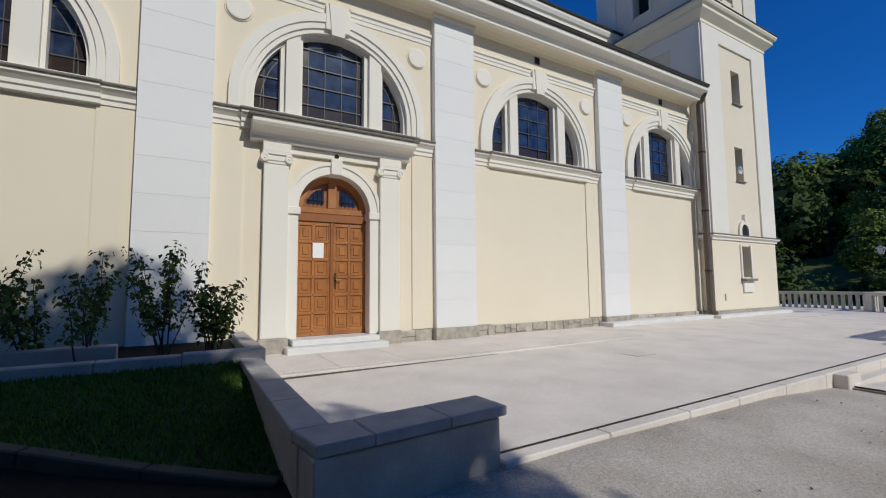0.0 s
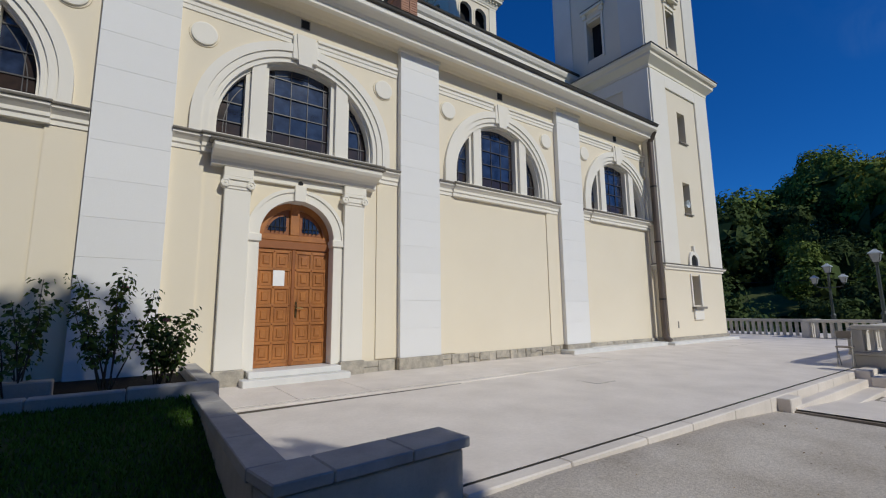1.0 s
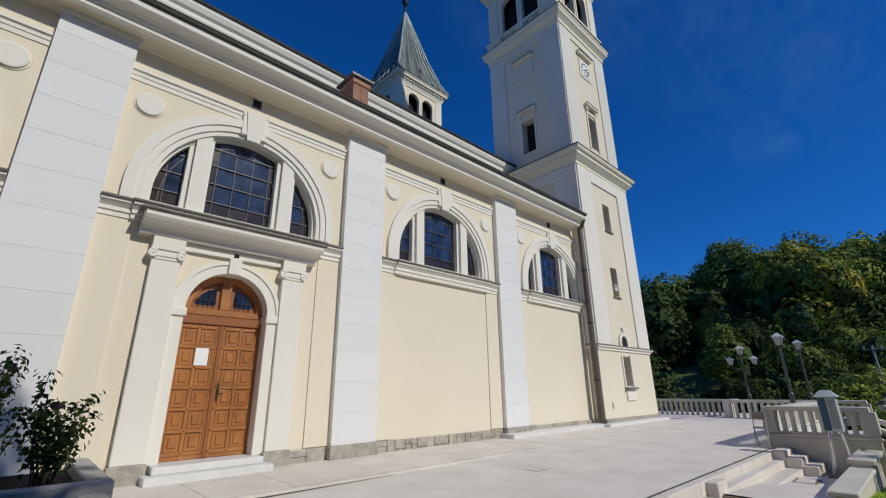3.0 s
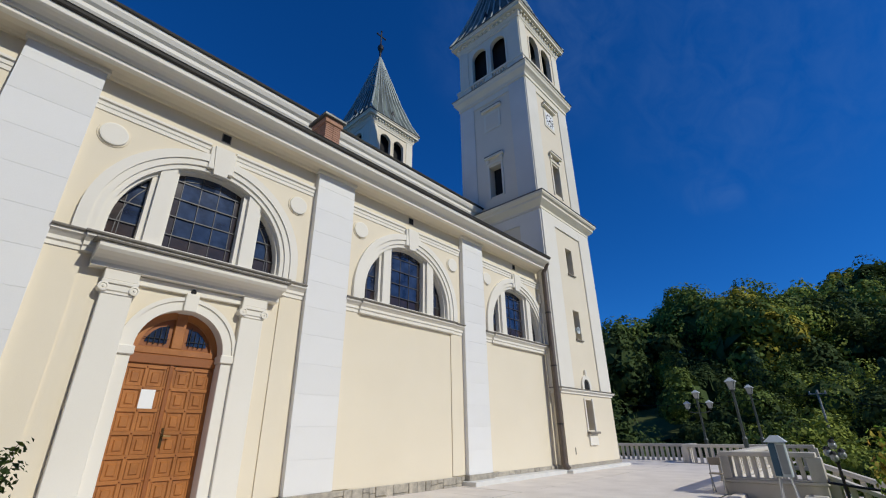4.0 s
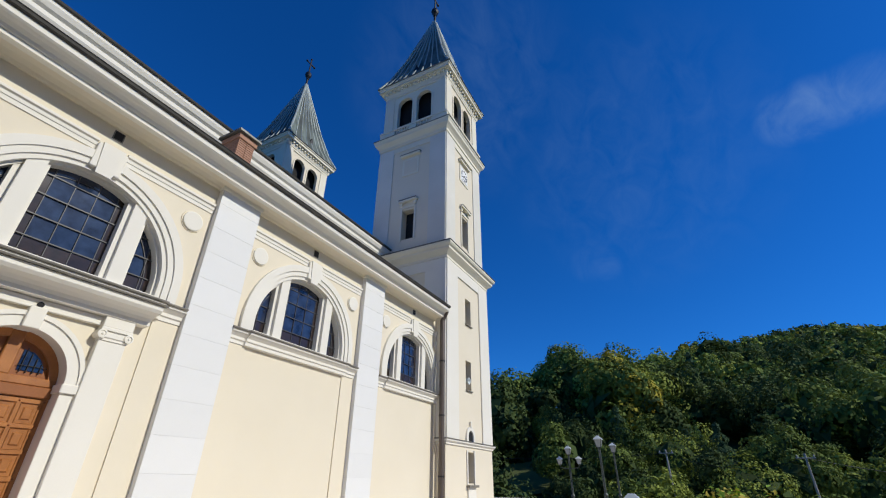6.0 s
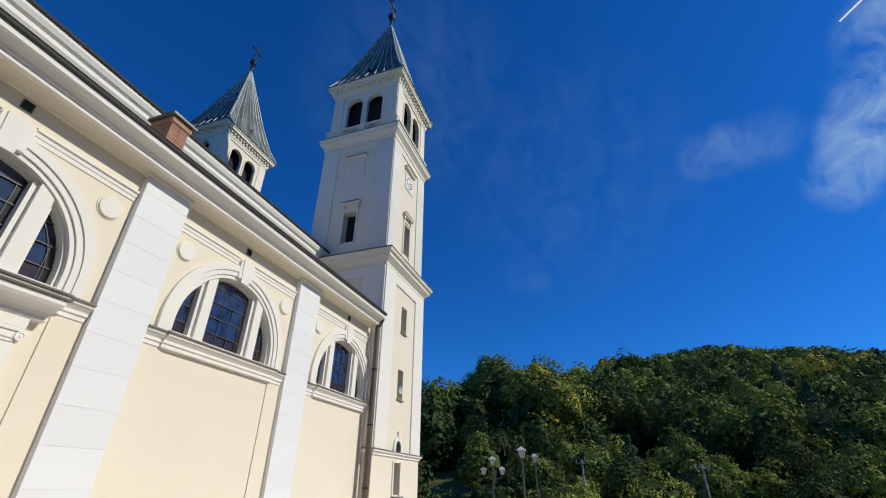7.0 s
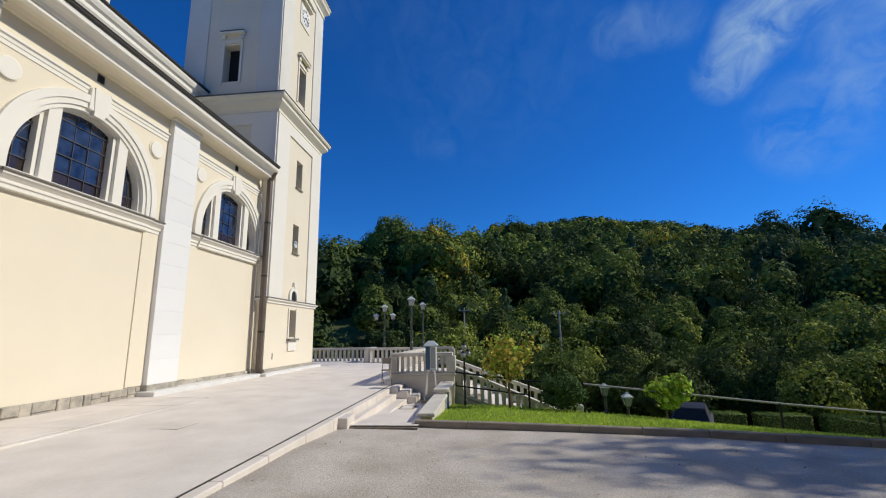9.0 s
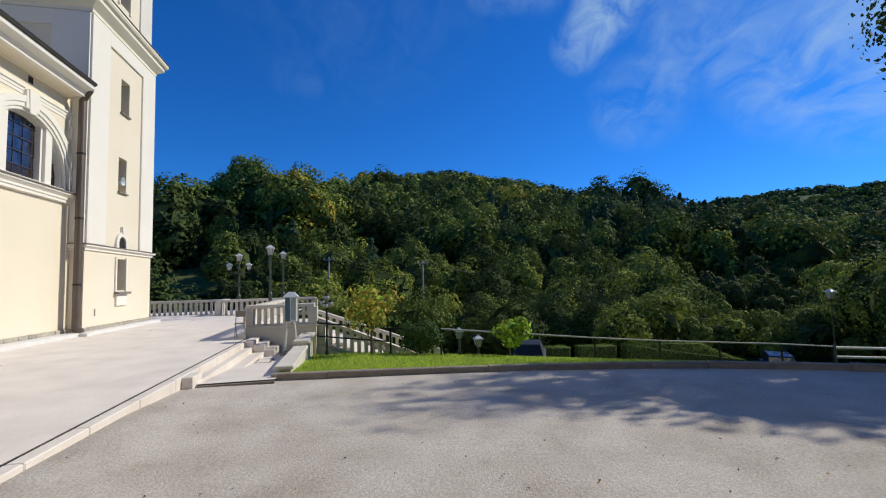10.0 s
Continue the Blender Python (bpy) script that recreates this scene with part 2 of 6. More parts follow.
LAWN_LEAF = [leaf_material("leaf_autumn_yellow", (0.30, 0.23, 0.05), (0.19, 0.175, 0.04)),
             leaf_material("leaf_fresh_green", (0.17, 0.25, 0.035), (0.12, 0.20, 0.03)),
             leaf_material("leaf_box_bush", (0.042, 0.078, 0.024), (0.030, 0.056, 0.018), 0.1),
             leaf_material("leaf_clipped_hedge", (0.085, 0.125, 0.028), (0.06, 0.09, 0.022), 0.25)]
ROOF = material("aisle_roofing", (0.46, 0.45, 0.40), 0.6, 0.08, 1.5, 25, 0.2, metal=0.2, second=(0.36, 0.36, 0.33))
GUTTER = material("dark_gutter", (0.05, 0.046, 0.04), 0.6, 0.15, 2, 25, 0.1, metal=0.2, second=(0.10, 0.095, 0.085))
LEAD = material("window_lead", (0.075, 0.072, 0.075), 0.45, 0.1, 4, 30, 0.05)
GLASS_EDGE = material("tinted_edge_glass", (0.030, 0.024, 0.024), 0.15, 0.15, 4, 9, 0.06, second=(0.055, 0.035, 0.03), fac2=1.0)
GLASS = material("leaded_glass", (0.010, 0.014, 0.034), 0.10, 0.15, 3.5, 6, 0.06, second=(0.040, 0.062, 0.125), fac2=1.0)
GLASS.node_tree.nodes["Principled BSDF"].inputs["Specular IOR Level"].default_value = 0.8


# ---- building helpers ----
def part(name, bm, mat, parent=None, label="", smooth=False):
    me = bpy.data.meshes.new(name)
    bmesh.ops.recalc_face_normals(bm, faces=bm.faces)
    bm.to_mesh(me)
    bm.free()
    me.materials.append(mat)
    if smooth:
        me.polygons.foreach_set("use_smooth", [True] * len(me.polygons))
    ob = new(name, me)
    ob.parent = parent
    if label:
        tagged(ob, label=label)
    return ob


def thing(name, label, category, group="", kind="", at=(0, 0, 0)):
    ob = new(name)
    ob.location = at
    ob.empty_display_size = 0.1
    return tagged(ob, label, category, group, kind)


def piece(name, mesh, parent, m=None):
    ob = new(name, mesh)
    ob.parent = parent
    if m is not None:
        ob.matrix_basis = m
    return ob


def box(bm, x0, x1, y0, y1, z0, z1, m=None):
    v = [bm.verts.new(p) for p in ((x0, y0, z0), (x1, y0, z0), (x1, y1, z0), (x0, y1, z0), (x0, y0, z1), (x1, y0, z1), (x1, y1, z1), (x0, y1, z1))]
    for f in ((0, 3, 2, 1), (4, 5, 6, 7), (0, 1, 5, 4), (1, 2, 6, 5), (2, 3, 7, 6), (3, 0, 4, 7)):
        bm.faces.new([v[i] for i in f])
    if m is not None:
        bmesh.ops.transform(bm, matrix=m, verts=v)
    return bm


def bevel_box(x0, x1, y0, y1, z0, z1, r=0.01, m=None):
    bm = box(bmesh.new(), x0, x1, y0, y1, z0, z1)
    bmesh.ops.bevel(bm, geom=bm.edges[:], offset=r, segments=1, affect="EDGES")
    if m is not None:
        bmesh.ops.transform(bm, matrix=m, verts=bm.verts)
    return bm


def bx(x0, x1, y0, y1, z0, z1):
    return box(bmesh.new(), x0, x1, y0, y1, z0, z1)


def extrude_x(bm, profile, x0, x1):
    """A closed (y, z) profile drawn along x."""
    a = [bm.verts.new((x0, y, z)) for y, z in profile]
    b = [bm.verts.new((x1, y, z)) for y, z in profile]
    k = len(profile)
    for i in range(k):
        j = (i + 1) % k
        bm.faces.new((a[i], a[j], b[j], b[i]))
    bm.faces.new(a[::-1]), bm.faces.new(b)
    return bm


def square_ring(bm, profile, cx, cy, hx, hy):
    """A closed (outward, z) profile run round a rectangle."""
    rings = []
    for sx, sy in ((-1, -1), (1, -1), (1, 1), (-1, 1)):
        rings.append([bm.verts.new((cx + sx * (hx + o), cy + sy * (hy + o), z)) for o, z in profile])
    k = len(profile)
    for q in range(4):
        a, b = rings[q], rings[(q + 1) % 4]
        for i in range(k):
            j = (i + 1) % k
            bm.faces.new((a[i], b[i], b[j], a[j]))
    return bm


def lathe(bm, profile, segs=12, m=None):
    """(radius, z) profile turned about z."""
    rows = [[bm.verts.new((r * math.cos(2 * math.pi * i / segs), r * math.sin(2 * math.pi * i / segs), z)) for i in range(segs)] for r, z in profile]
    for a, b in zip(rows, rows[1:]):
        for i in range(segs):
            j = (i + 1) % segs
            bm.faces.new((a[i], a[j], b[j], b[i]))
    bm.faces.new(rows[0][::-1]), bm.faces.new(rows[-1])
    if m is not None:
        bmesh.ops.transform(bm, matrix=m, verts=[v for r in rows for v in r])
    return bm


def rod(bm, a, b, r0, r1=None, segs=8):
    a, b = Vector(a), Vector(b)
    d = b - a
    m = Matrix.Translation(a) @ d.to_track_quat("Z", "Y").to_matrix().to_4x4()
    return lathe(bm, [(r0, 0), (r0 if r1 is None else r1, d.length)], segs, m)


def arch_line(cx, half, spring, n=24, r=None):
    return [(cx - half * math.cos(math.pi * i / n), spring + half * math.sin(math.pi * i / n)) for i in range(n + 1)]


def arch_wall(bm, x0, x1, z0, z1, cx, half, sill, spring, y0, y1, n=24):
    """A wall slab with one round-headed opening and its reveals."""
    def quad(p):
        for y in (y0, y1):
            bm.faces.new([bm.verts.new((x, y, z)) for x, z in p])
    if sill > z0:
        quad([(x0, z0), (x1, z0), (x1, sill), (x0, sill)])
    quad([(x0, sill), (cx - half, sill), (cx - half, z1), (x0, z1)])
    quad([(cx + half, sill), (x1, sill), (x1, z1), (cx + half, z1)])
    top = arch_line(cx, half, spring, n)
    for (xa, za), (xb, zb) in zip(top, top[1:]):
        quad([(xa, za), (xb, zb), (xb, z1), (xa, z1)])
    loop = [(cx - half, sill)] + top + [(cx + half, sill)]
    loop.append(loop[0])
    for (xa, za), (xb, zb) in zip(loop, loop[1:]):
        bm.faces.new([bm.verts.new(p) for p in ((xa, y0, za), (xb, y0, zb), (xb, y1, zb), (xa, y1, za))])
    return bm


def arch_ring(bm, cx, r0, r1, foot, spring, y0, y1, n=32):
    """A stilted round band between two radii, from y0 (front) to y1."""
    inner = [(cx - r0, foot)] + arch_line(cx, r0, spring, n) + [(cx + r0, foot)]
    outer = [(cx - r1, foot)] + arch_line(cx, r1, spring, n) + [(cx + r1, foot)]
    rows = [[bm.verts.new((x, y, z)) for x, z in line] for line, y in ((inner, y0), (outer, y0), (outer, y1), (inner, y1))]
    for a, b in zip(rows, rows[1:] + rows[:1]):
        for i in range(len(a) - 1):
            bm.faces.new((a[i], a[i + 1], b[i + 1], b[i]))
    for i in (0, -1):
        bm.faces.new([r[i] for r in rows])
    return bm


def hole_wall(bm, u0, u1, z0, z1, holes, place, depth=0.35):
    """A face with square holes, their reveals and backs; place(u, z, d) gives a point d behind the face."""
    us = sorted({u0, u1, *[h[0] for h in holes], *[h[1] for h in holes]})
    zs = sorted({z0, z1, *[h[2] for h in holes], *[h[3] for h in holes]})
    for a, b in zip(us, us[1:]):
        for c, d in zip(zs, zs[1:]):
            um, zm = (a + b) / 2, (c + d) / 2
            if not any(h[0] < um < h[1] and h[2] < zm < h[3] for h in holes):
                bm.faces.new([bm.verts.new(place(*p, 0)) for p in ((a, c), (b, c), (b, d), (a, d))])
    for a, b, c, d in holes:
        ring = [(a, c), (b, c), (b, d), (a, d), (a, c)]
        for p, q in zip(ring, ring[1:]):
            bm.faces.new([bm.verts.new(place(*s, e)) for s, e in ((p, 0), (q, 0), (q, depth), (p, depth))])
    return bm


def leaf_mesh(name, centres, normals, sizes, mats, mat_index=None, rng=None, ruffle=0.3):
    """Many small folded leaf sprays as one mesh: centres, outward directions and sizes are arrays."""
    rng = rng or np.random.default_rng(1)
    k = len(centres)
    nrm = normals + rng.normal(0, ruffle, (k, 3))
    nrm /= np.linalg.norm(nrm, axis=1)[:, None] + 1e-9
    a = np.cross(nrm, rng.normal(0, 1, (k, 3)))
    a /= np.linalg.norm(a, axis=1)[:, None] + 1e-9
    b = np.cross(nrm, a)
    s = sizes[:, None]
    w = rng.uniform(0.45, 0.8, (k, 1))
    v = np.empty((k, 4, 3))
    v[:, 0] = centres - a * s
    v[:, 1] = centres - b * s * w + nrm * s * 0.25
    v[:, 2] = centres + a * s * rng.uniform(0.7, 1.2, (k, 1))
    v[:, 3] = centres + b * s * w + nrm * s * 0.25
    me = bpy.data.meshes.new(name)
    me.vertices.add(4 * k), me.loops.add(4 * k), me.polygons.add(k)
    me.vertices.foreach_set("co", v.reshape(-1))
    me.loops.foreach_set("vertex_index", np.arange(4 * k, dtype=np.int32))
    me.polygons.foreach_set("loop_start", np.arange(0, 4 * k, 4, dtype=np.int32))
    for m in mats:
        me.materials.append(m)
    if mat_index is not None:
        me.polygons.foreach_set("material_index", mat_index.astype(np.int32))
    me.update(calc_edges=True)
    return me


def crown_points(rng, n, radius, height, lobes=9, shell=0.75):
    """Points and outward directions over a crown of several lobes; centre at the origin."""
    c = rng.normal(0, 1, (lobes, 3))
    c /= np.linalg.norm(c, axis=1)[:, None]
    c *= rng.uniform(0.25, 0.78, (lobes, 1))
    c[:, :2] *= radius
    c[:, 2] *= height / 2
    lr = rng.uniform(0.24, 0.46, lobes)
    i = rng.integers(0, lobes, n)
    d = rng.normal(0, 1, (n, 3))
    d[:, 2] += 0.25
    d /= np.linalg.norm(d, axis=1)[:, None]
    rad = lr[i] * rng.uniform(shell, 1.06, n)
    p = c[i] + d * rad[:, None] * np.array([radius, radius, height / 2])
    return p, d

# ---- ground, terrace and paving ----
KERB_LINE = [(-5.5, 5.42), (-7.1, 5.5), (-9.5, 5.25), (-12.0, 4.85), (-14.9, 4.05), (-16.7, 3.1), (-20.0, 0.6), (-26.0, -5.0), (-34.0, -14.0), (-46.0, -30.0)]


def kerb_x(y):
    for (ya, xa), (yb, xb) in zip(KERB_LINE, KERB_LINE[1:]):
        if ya >= y >= yb:
            return xa + (xb - xa) * (ya - y) / (ya - yb)
    return KERB_LINE[0][1] if y > KERB_LINE[0][0] else KERB_LINE[-1][1]


def z_asphalt(x, y):
    if x > -1.5 and y > -5.5:      # under the terrace
        return -0.2
    swell = 0.10 * min(1, max(0, 1 + (y + 5.5) / 1.6)) * min(1, max(0, (5.2 - x) / 1.5)) * min(1, max(0, (x + 1.0) / 0.6))
    return -0.08 - 0.02 * (x + 0.5) + 0.008 * (max(y, -24) + 5.66) + swell


def lawn_z(x, y):
    s = max(0.0, x - kerb_x(y))
    z0 = z_asphalt(kerb_x(y), y) + 0.07
    fall = 0.085 + 0.075 * min(1, max(0, (-8.5 - y) / 7))
    return z0 - fall * s if s < 5 else z0 - fall * 5 - 0.22 * (s - 5)


def sheet(name, cols, mat, label="", kind="structure"):
    """A ground sheet from rows of points."""
    bm = bmesh.new()
    rows = [[bm.verts.new(p) for p in r] for r in cols]
    for a, b in zip(rows, rows[1:]):
        for i in range(len(a) - 1):
            bm.faces.new((a[i], a[i + 1], b[i + 1], b[i]))
    ob = part(name, bm, mat, None, label, smooth=True)
    return tagged(ob, label, name.replace("_", " "), kind=kind)


asphalt_rows = []
for i in range(60):
    y = -4.0 - 42.0 * (i / 59) ** 1.5
    asphalt_rows.append([(x, y, z_asphalt(x, y) + 0.008 * noise.noise((x * 0.7, y * 0.7, 0))) for x in np.linspace(-34, kerb_x(y), 40)])
sheet("road", asphalt_rows, ASPHALT, "worn pale grey asphalt forecourt with fine grit")

# hills: skyline elevation in degrees and its distance, by bearing from +x
# unseen slopes from -95 to -180 are raised only to cut sky light
SKY = [(-180, 14, 90), (-130, 22, 80), (-95, 22, 80), (-75, 5, 150), (-60, 1.2, 220), (-52, 2.0, 180), (-46, 3.8, 170), (-38, 5.8, 160), (-33, 7.4, 175), (-28, 8.8, 240), (-21, 11.0, 330), (-13, 12.4, 350), (-8, 12.2, 330),
       (-3, 12.0, 250), (1, 10.2, 170), (5, 9.3, 120), (12, 9.0, 105), (19, 6.2, 100), (24, 3.4, 95), (32, 3, 90), (60, 4, 200), (150, 8, 120), (180, 14, 90)]


def skyline(az):
    for (a, e, r), (b, f, s) in zip(SKY, SKY[1:]):
        if a <= az <= b:
            u = (az - a) / (b - a)
            u = u * u * (3 - 2 * u)
            return e + (f - e) * u, r + (s - r) * u
    return 2, 500


def z_hill(r, az):
    e, rs = skyline(az)
    valley = -5.5 if az > -25 else max(-5.5, -5.5 + 0.03 * (-25 - az))
    zs = 1.3 + rs * math.tan(radians(e))
    if r < 15:
        return -2.0
    if r < 42:
        u = (r - 15) / 27
        return -2.0 + (valley + 2.0) * u - 0.5 * min(1, 4 * u) * (1 - u) - (2.2 if az > -80 else 0.0) * min(1, max(0, (-42 - az) / 4)) * math.sin(math.pi * min(1, u * 1.1) ** 0.7)
    if r < rs:
        u = (r - 42) / (rs - 42)
        return valley + (zs - valley) * (0.85 * u + 0.15 * u * u * (3 - 2 * u))
    over = r - rs
    z = zs + 3 * (1 - math.exp(-over / 30)) - 0.03 * over
    far = 1300 * math.tan(radians(8.0 - 0.06 * abs(az + 50))) if -80 < az < -20 else 1300 * math.tan(radians(1.5))
    u = min(1, max(0, (r - 500) / 800))
    return z * (1 - u) + (far + 14 * noise.noise((az * 0.3, r * 0.01, 3))) * u


hill_rows = []
for r in [15, 18, 22, 27, 33, 42, 50, 60, 72, 86, 100, 120, 145, 175, 210, 250, 300, 350, 420, 500, 650, 850, 1050, 1300, 1700, 2600]:
    row = []
    for az in np.linspace(-180, 180, 241):
        q = radians(az)
        x, y = -2.5 + r * math.cos(q), -8.3 + r * math.sin(q)
        z = z_hill(r, az) + (0.012 * r * noise.noise((x * 0.02, y * 0.02, 7)) if r > 40 else 0)
        row.append((x, y, z if r < 2000 else -40))
    hill_rows.append(row)
hill_rows.insert(0, [(-2.5, -8.3, -2.0)] * 241)
sheet("ground", hill_rows, HILL, "green hill slopes rising from a valley floor")

# lawn beyond the kerb
rows = []
for i in range(46):
    y = -7.05 - 34 * (i / 45) ** 1.3
    rows.append([(kerb_x(y) + 0.1 + s, y, lawn_z(kerb_x(y) + 0.1 + s, y) + 0.03 * noise.noise((s * 0.8, y * 0.8, 5))) for s in (0, 0.5, 1, 1.7, 2.5, 3.5, 4.5, 5.5, 7, 9)])
lawn = sheet("lawn", rows, GRASS_GROUND, "mown green lawn sloping away behind a stone kerb")

# kerb stones along the lawn
kerb = thing("kerb", "weathered stone kerb between asphalt and lawn", "kerb", kind="structure")
stone_mesh = None
y = -7.05
while y > -24:
    x, xn = kerb_x(y), kerb_x(y - 0.95)
    length = math.hypot(xn - x, 0.95)
    if stone_mesh is None:
        bm = bevel_box(-0.005, 0.13, -0.49, 0.49, -0.16, 0.11, 0.012)
        stone_mesh = bpy.data.meshes.new("kerb_stone")
        bm.to_mesh(stone_mesh), bm.free()
        stone_mesh.materials.append(KERB)
    piece("kerb_stone", stone_mesh, kerb, Matrix.Translation(((x + xn) / 2, y - 0.475, z_asphalt((x + xn) / 2, y - 0.475) + random.uniform(-0.006, 0.006))) @ Matrix.Rotation(math.atan2(xn - x, 0.95), 4, "Z") @ Matrix.Rotation(0.010, 4, "X") @ Matrix.Diagonal((1, length / 0.988, 1, 1)))
    y -= 0.95

# terrace: the lower sheet rises a little towards the wall and the tower
EDGE_Y = -5.71


def z_terrace(x, y):
    u = min(1, max(0, (x + 1.5) / 8.7))
    v = min(1, max(0, (y - EDGE_Y) / 3.5))
    return 0.02 + 0.06 * u * v


xs = [-1.7, -1, 0, 1, 2, 3, 4, 5, 6, 7.2, 9, 12, 16, 20, 24]
ys = [EDGE_Y + 0.12, -5, -4, -3, -1.98]
rows = [[(x, y, z_terrace(x, y)) for x in xs] for y in ys]
sheet("terrace", rows, TERRACE, "pale smooth stone terrace in front of the church")
rows = [[(x, y, 0.082 if x > 7.2 or y > -1.9 else 0.08) for x in (7.2, 12, 18, 24)] for y in (-1.979, -1, 4)]
sheet("pavement", rows, TERRACE, "pale stone paving beside the tower")
# strip of slabs along the wall, one low step above the sheet
strip = thing("stone_strip", "low raised strip of pale stone slabs along the church wall", "paving", kind="structure")
for k in range(8):
    for j in range(2):
        a = -1.62 + k * 1.1
        part("slab", bevel_box(a, a + 1.094, -1.96 + j * 0.985, -0.98 + j * 0.98, -0.2, 0.08 + 0.0015 * ((k * 7 + j * 3) % 3), 0.004), TERRACE, strip)
part("step_edge", bevel_box(-1.62, 7.2, -2.10, -1.975, -0.2, 0.076, 0.006), TERRACE, strip)
part("strip_joint", bx(-1.62, 7.2, -1.974, -1.961, -0.2, 0.074), JOINT, strip)
part("foot_joint", bx(-1.62, 5.0, -2.125, -2.101, -0.2, 0.045), JOINT, strip)
# terrace edge stones above the asphalt
edge = thing("terrace_edge", "pale stone edging of the terrace with a dark joint", "edging", kind="structure")
x = -0.52
while x < 9.9:
    w = random.uniform(0.8, 1.2)
    b = min(x + w, 9.98)
    part("edge_stone", bevel_box(x, b - 0.008, EDGE_Y - 0.05, EDGE_Y + 0.1, -0.5, 0.018, 0.012), TERRACE, edge)
    x = b
part("joint", bx(-0.5, 9.95, EDGE_Y + 0.10, EDGE_Y + 0.122, -0.2, 0.012), JOINT, edge)
# thin dark joints and a drain lid lying in the terrace
drain = thing("drain_lid", "small square drain lid let into the terrace", "drain")
part("lid", bevel_box(4.0, 4.5, -3.6, -3.1, 0.0, 0.052, 0.004), TERRACE, drain)
part("rim", bx(3.99, 4.51, -3.61, -3.09, 0.0, 0.046), JOINT, drain)

# landing with three steps at the terrace edge
landing = sheet("landing", [[(x, y, -0.15 - 0.057 * (x - 5.4)) for x in (5.3, 7, 8.5, 10.2)] for y in (-5.5, -6.2, -7.15)], TERRACE, "pale stone landing below the terrace steps")
steps = thing("terrace_steps", "three pale stone steps from the terrace to the landing", "steps", kind="structure")
for k, (y0, zt) in enumerate(((-5.94, -0.115), (-6.22, -0.25))):
    part("step", bevel_box(5.30 + 0.25 * k, 10.0, y0, EDGE_Y - 0.062, -0.6, zt, 0.012), TERRACE, steps)
part("end_block", bevel_box(5.15, 5.58, -5.93, -5.745, -0.4, 0.005, 0.012), TERRACE, steps)
for y0, y1, zt in ((-5.98, -5.745, 0.05), (-6.24, -5.982, -0.06), (-6.48, -6.242, -0.19)):
    part("step_cheek", bevel_box(9.3, 10.15, y0, y1, -0.6, zt, 0.012), TERRACE, steps)
hatch = thing("floor_hatch", "metal hatch let into the landing paving", "hatch")
part("hatch_frame", bevel_box(7.9, 8.45, -6.62, -6.25, -0.5, -0.293, 0.004), KERB, hatch)
part("hatch_plate", bevel_box(7.96, 8.39, -6.57, -6.30, -0.5, -0.286, 0.004), TERRACE, hatch)
drain_bar = part("drain_strip", bx(5.24, 5.30, -7.15, -5.75, -0.5, -0.165), KERB)
tagged(drain_bar, "dark drain strip between asphalt and landing", "drain strip", kind="structure")

# low parapet beside the landing
parapet = thing("parapet", "low pale stone parapet beside the landing", "parapet", kind="structure")
part("near_wall", bevel_box(5.85, 8.3, -7.34, -7.12, -0.9, -0.08, 0.01), BALUSTRADE, parapet)
part("near_coping", bevel_box(5.72, 8.32, -7.40, -7.06, -0.08, -0.01, 0.015), BALUSTRADE, parapet)
part("far_wall", bevel_box(8.32, 10.1, -7.34, -7.12, -0.9, 0.03, 0.01), BALUSTRADE, parapet)
part("far_coping", bevel_box(8.325, 10.1, -7.42, -7.05, 0.03, 0.11, 0.015), BALUSTRADE, parapet)
part("foot_block", bevel_box(5.62, 5.84, -7.34, -7.14, -0.5, -0.14, 0.01), KERB, parapet)

# ---- the church ----
BAY = 5.39
C_A = -0.05
church_wall = thing("wall_south", "cream stucco church wall with white mouldings", "wall", kind="structure")
WIN_HALF, WIN_SILL, WIN_SPRING = 1.60, 4.46, 4.70
bm = bmesh.new()
for k in (-2, -1, 1, 2):
    c = C_A + k * BAY
    box(bm, c - BAY / 2, c + BAY / 2, 0, 0.45, -0.3, 4.42)
bx_door = (0.76, 0.2, 2.72)
arch_wall(bm, C_A - BAY / 2, C_A + BAY / 2, -0.3, 4.42, C_A, bx_door[0], bx_door[1], bx_door[2], 0, 0.45)
for k in (-2, -1, 0, 1, 2):
    c = C_A + k * BAY
    arch_wall(bm, c - BAY / 2, c + BAY / 2, 4.42, 7.45, c, WIN_HALF, WIN_SILL, WIN_SPRING, 0, 0.45, 32)
bm_left = C_A - 2.5 * BAY
box(bm, bm_left - 12, bm_left, 0, 0.45, -0.3, 7.45)
bmesh.ops.remove_doubles(bm, verts=bm.verts, dist=0.0005)
part("stucco", bm, CREAM, church_wall)
# slightly proud strips beside the pilasters leave a sunk panel in each bay
for k in (-2, -1, 0, 1, 2):
    c = C_A + k * BAY
    for s in (-1, 1):
        a, b = sorted((c + s * 1.66, c + s * 2.25))
        part("wall_strip", bx(a, b, -0.03, 0.0, 0.33, 4.06), CREAM, church_wall)
# inside: wall and floor coloured near black for the unlit room behind the windows
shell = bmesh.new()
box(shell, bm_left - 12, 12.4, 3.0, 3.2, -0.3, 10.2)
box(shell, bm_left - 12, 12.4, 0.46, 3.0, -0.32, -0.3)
tagged(part("wall_inner", shell, DARK), "near-black inner wall standing in for the unlit room", "wall", kind="structure")

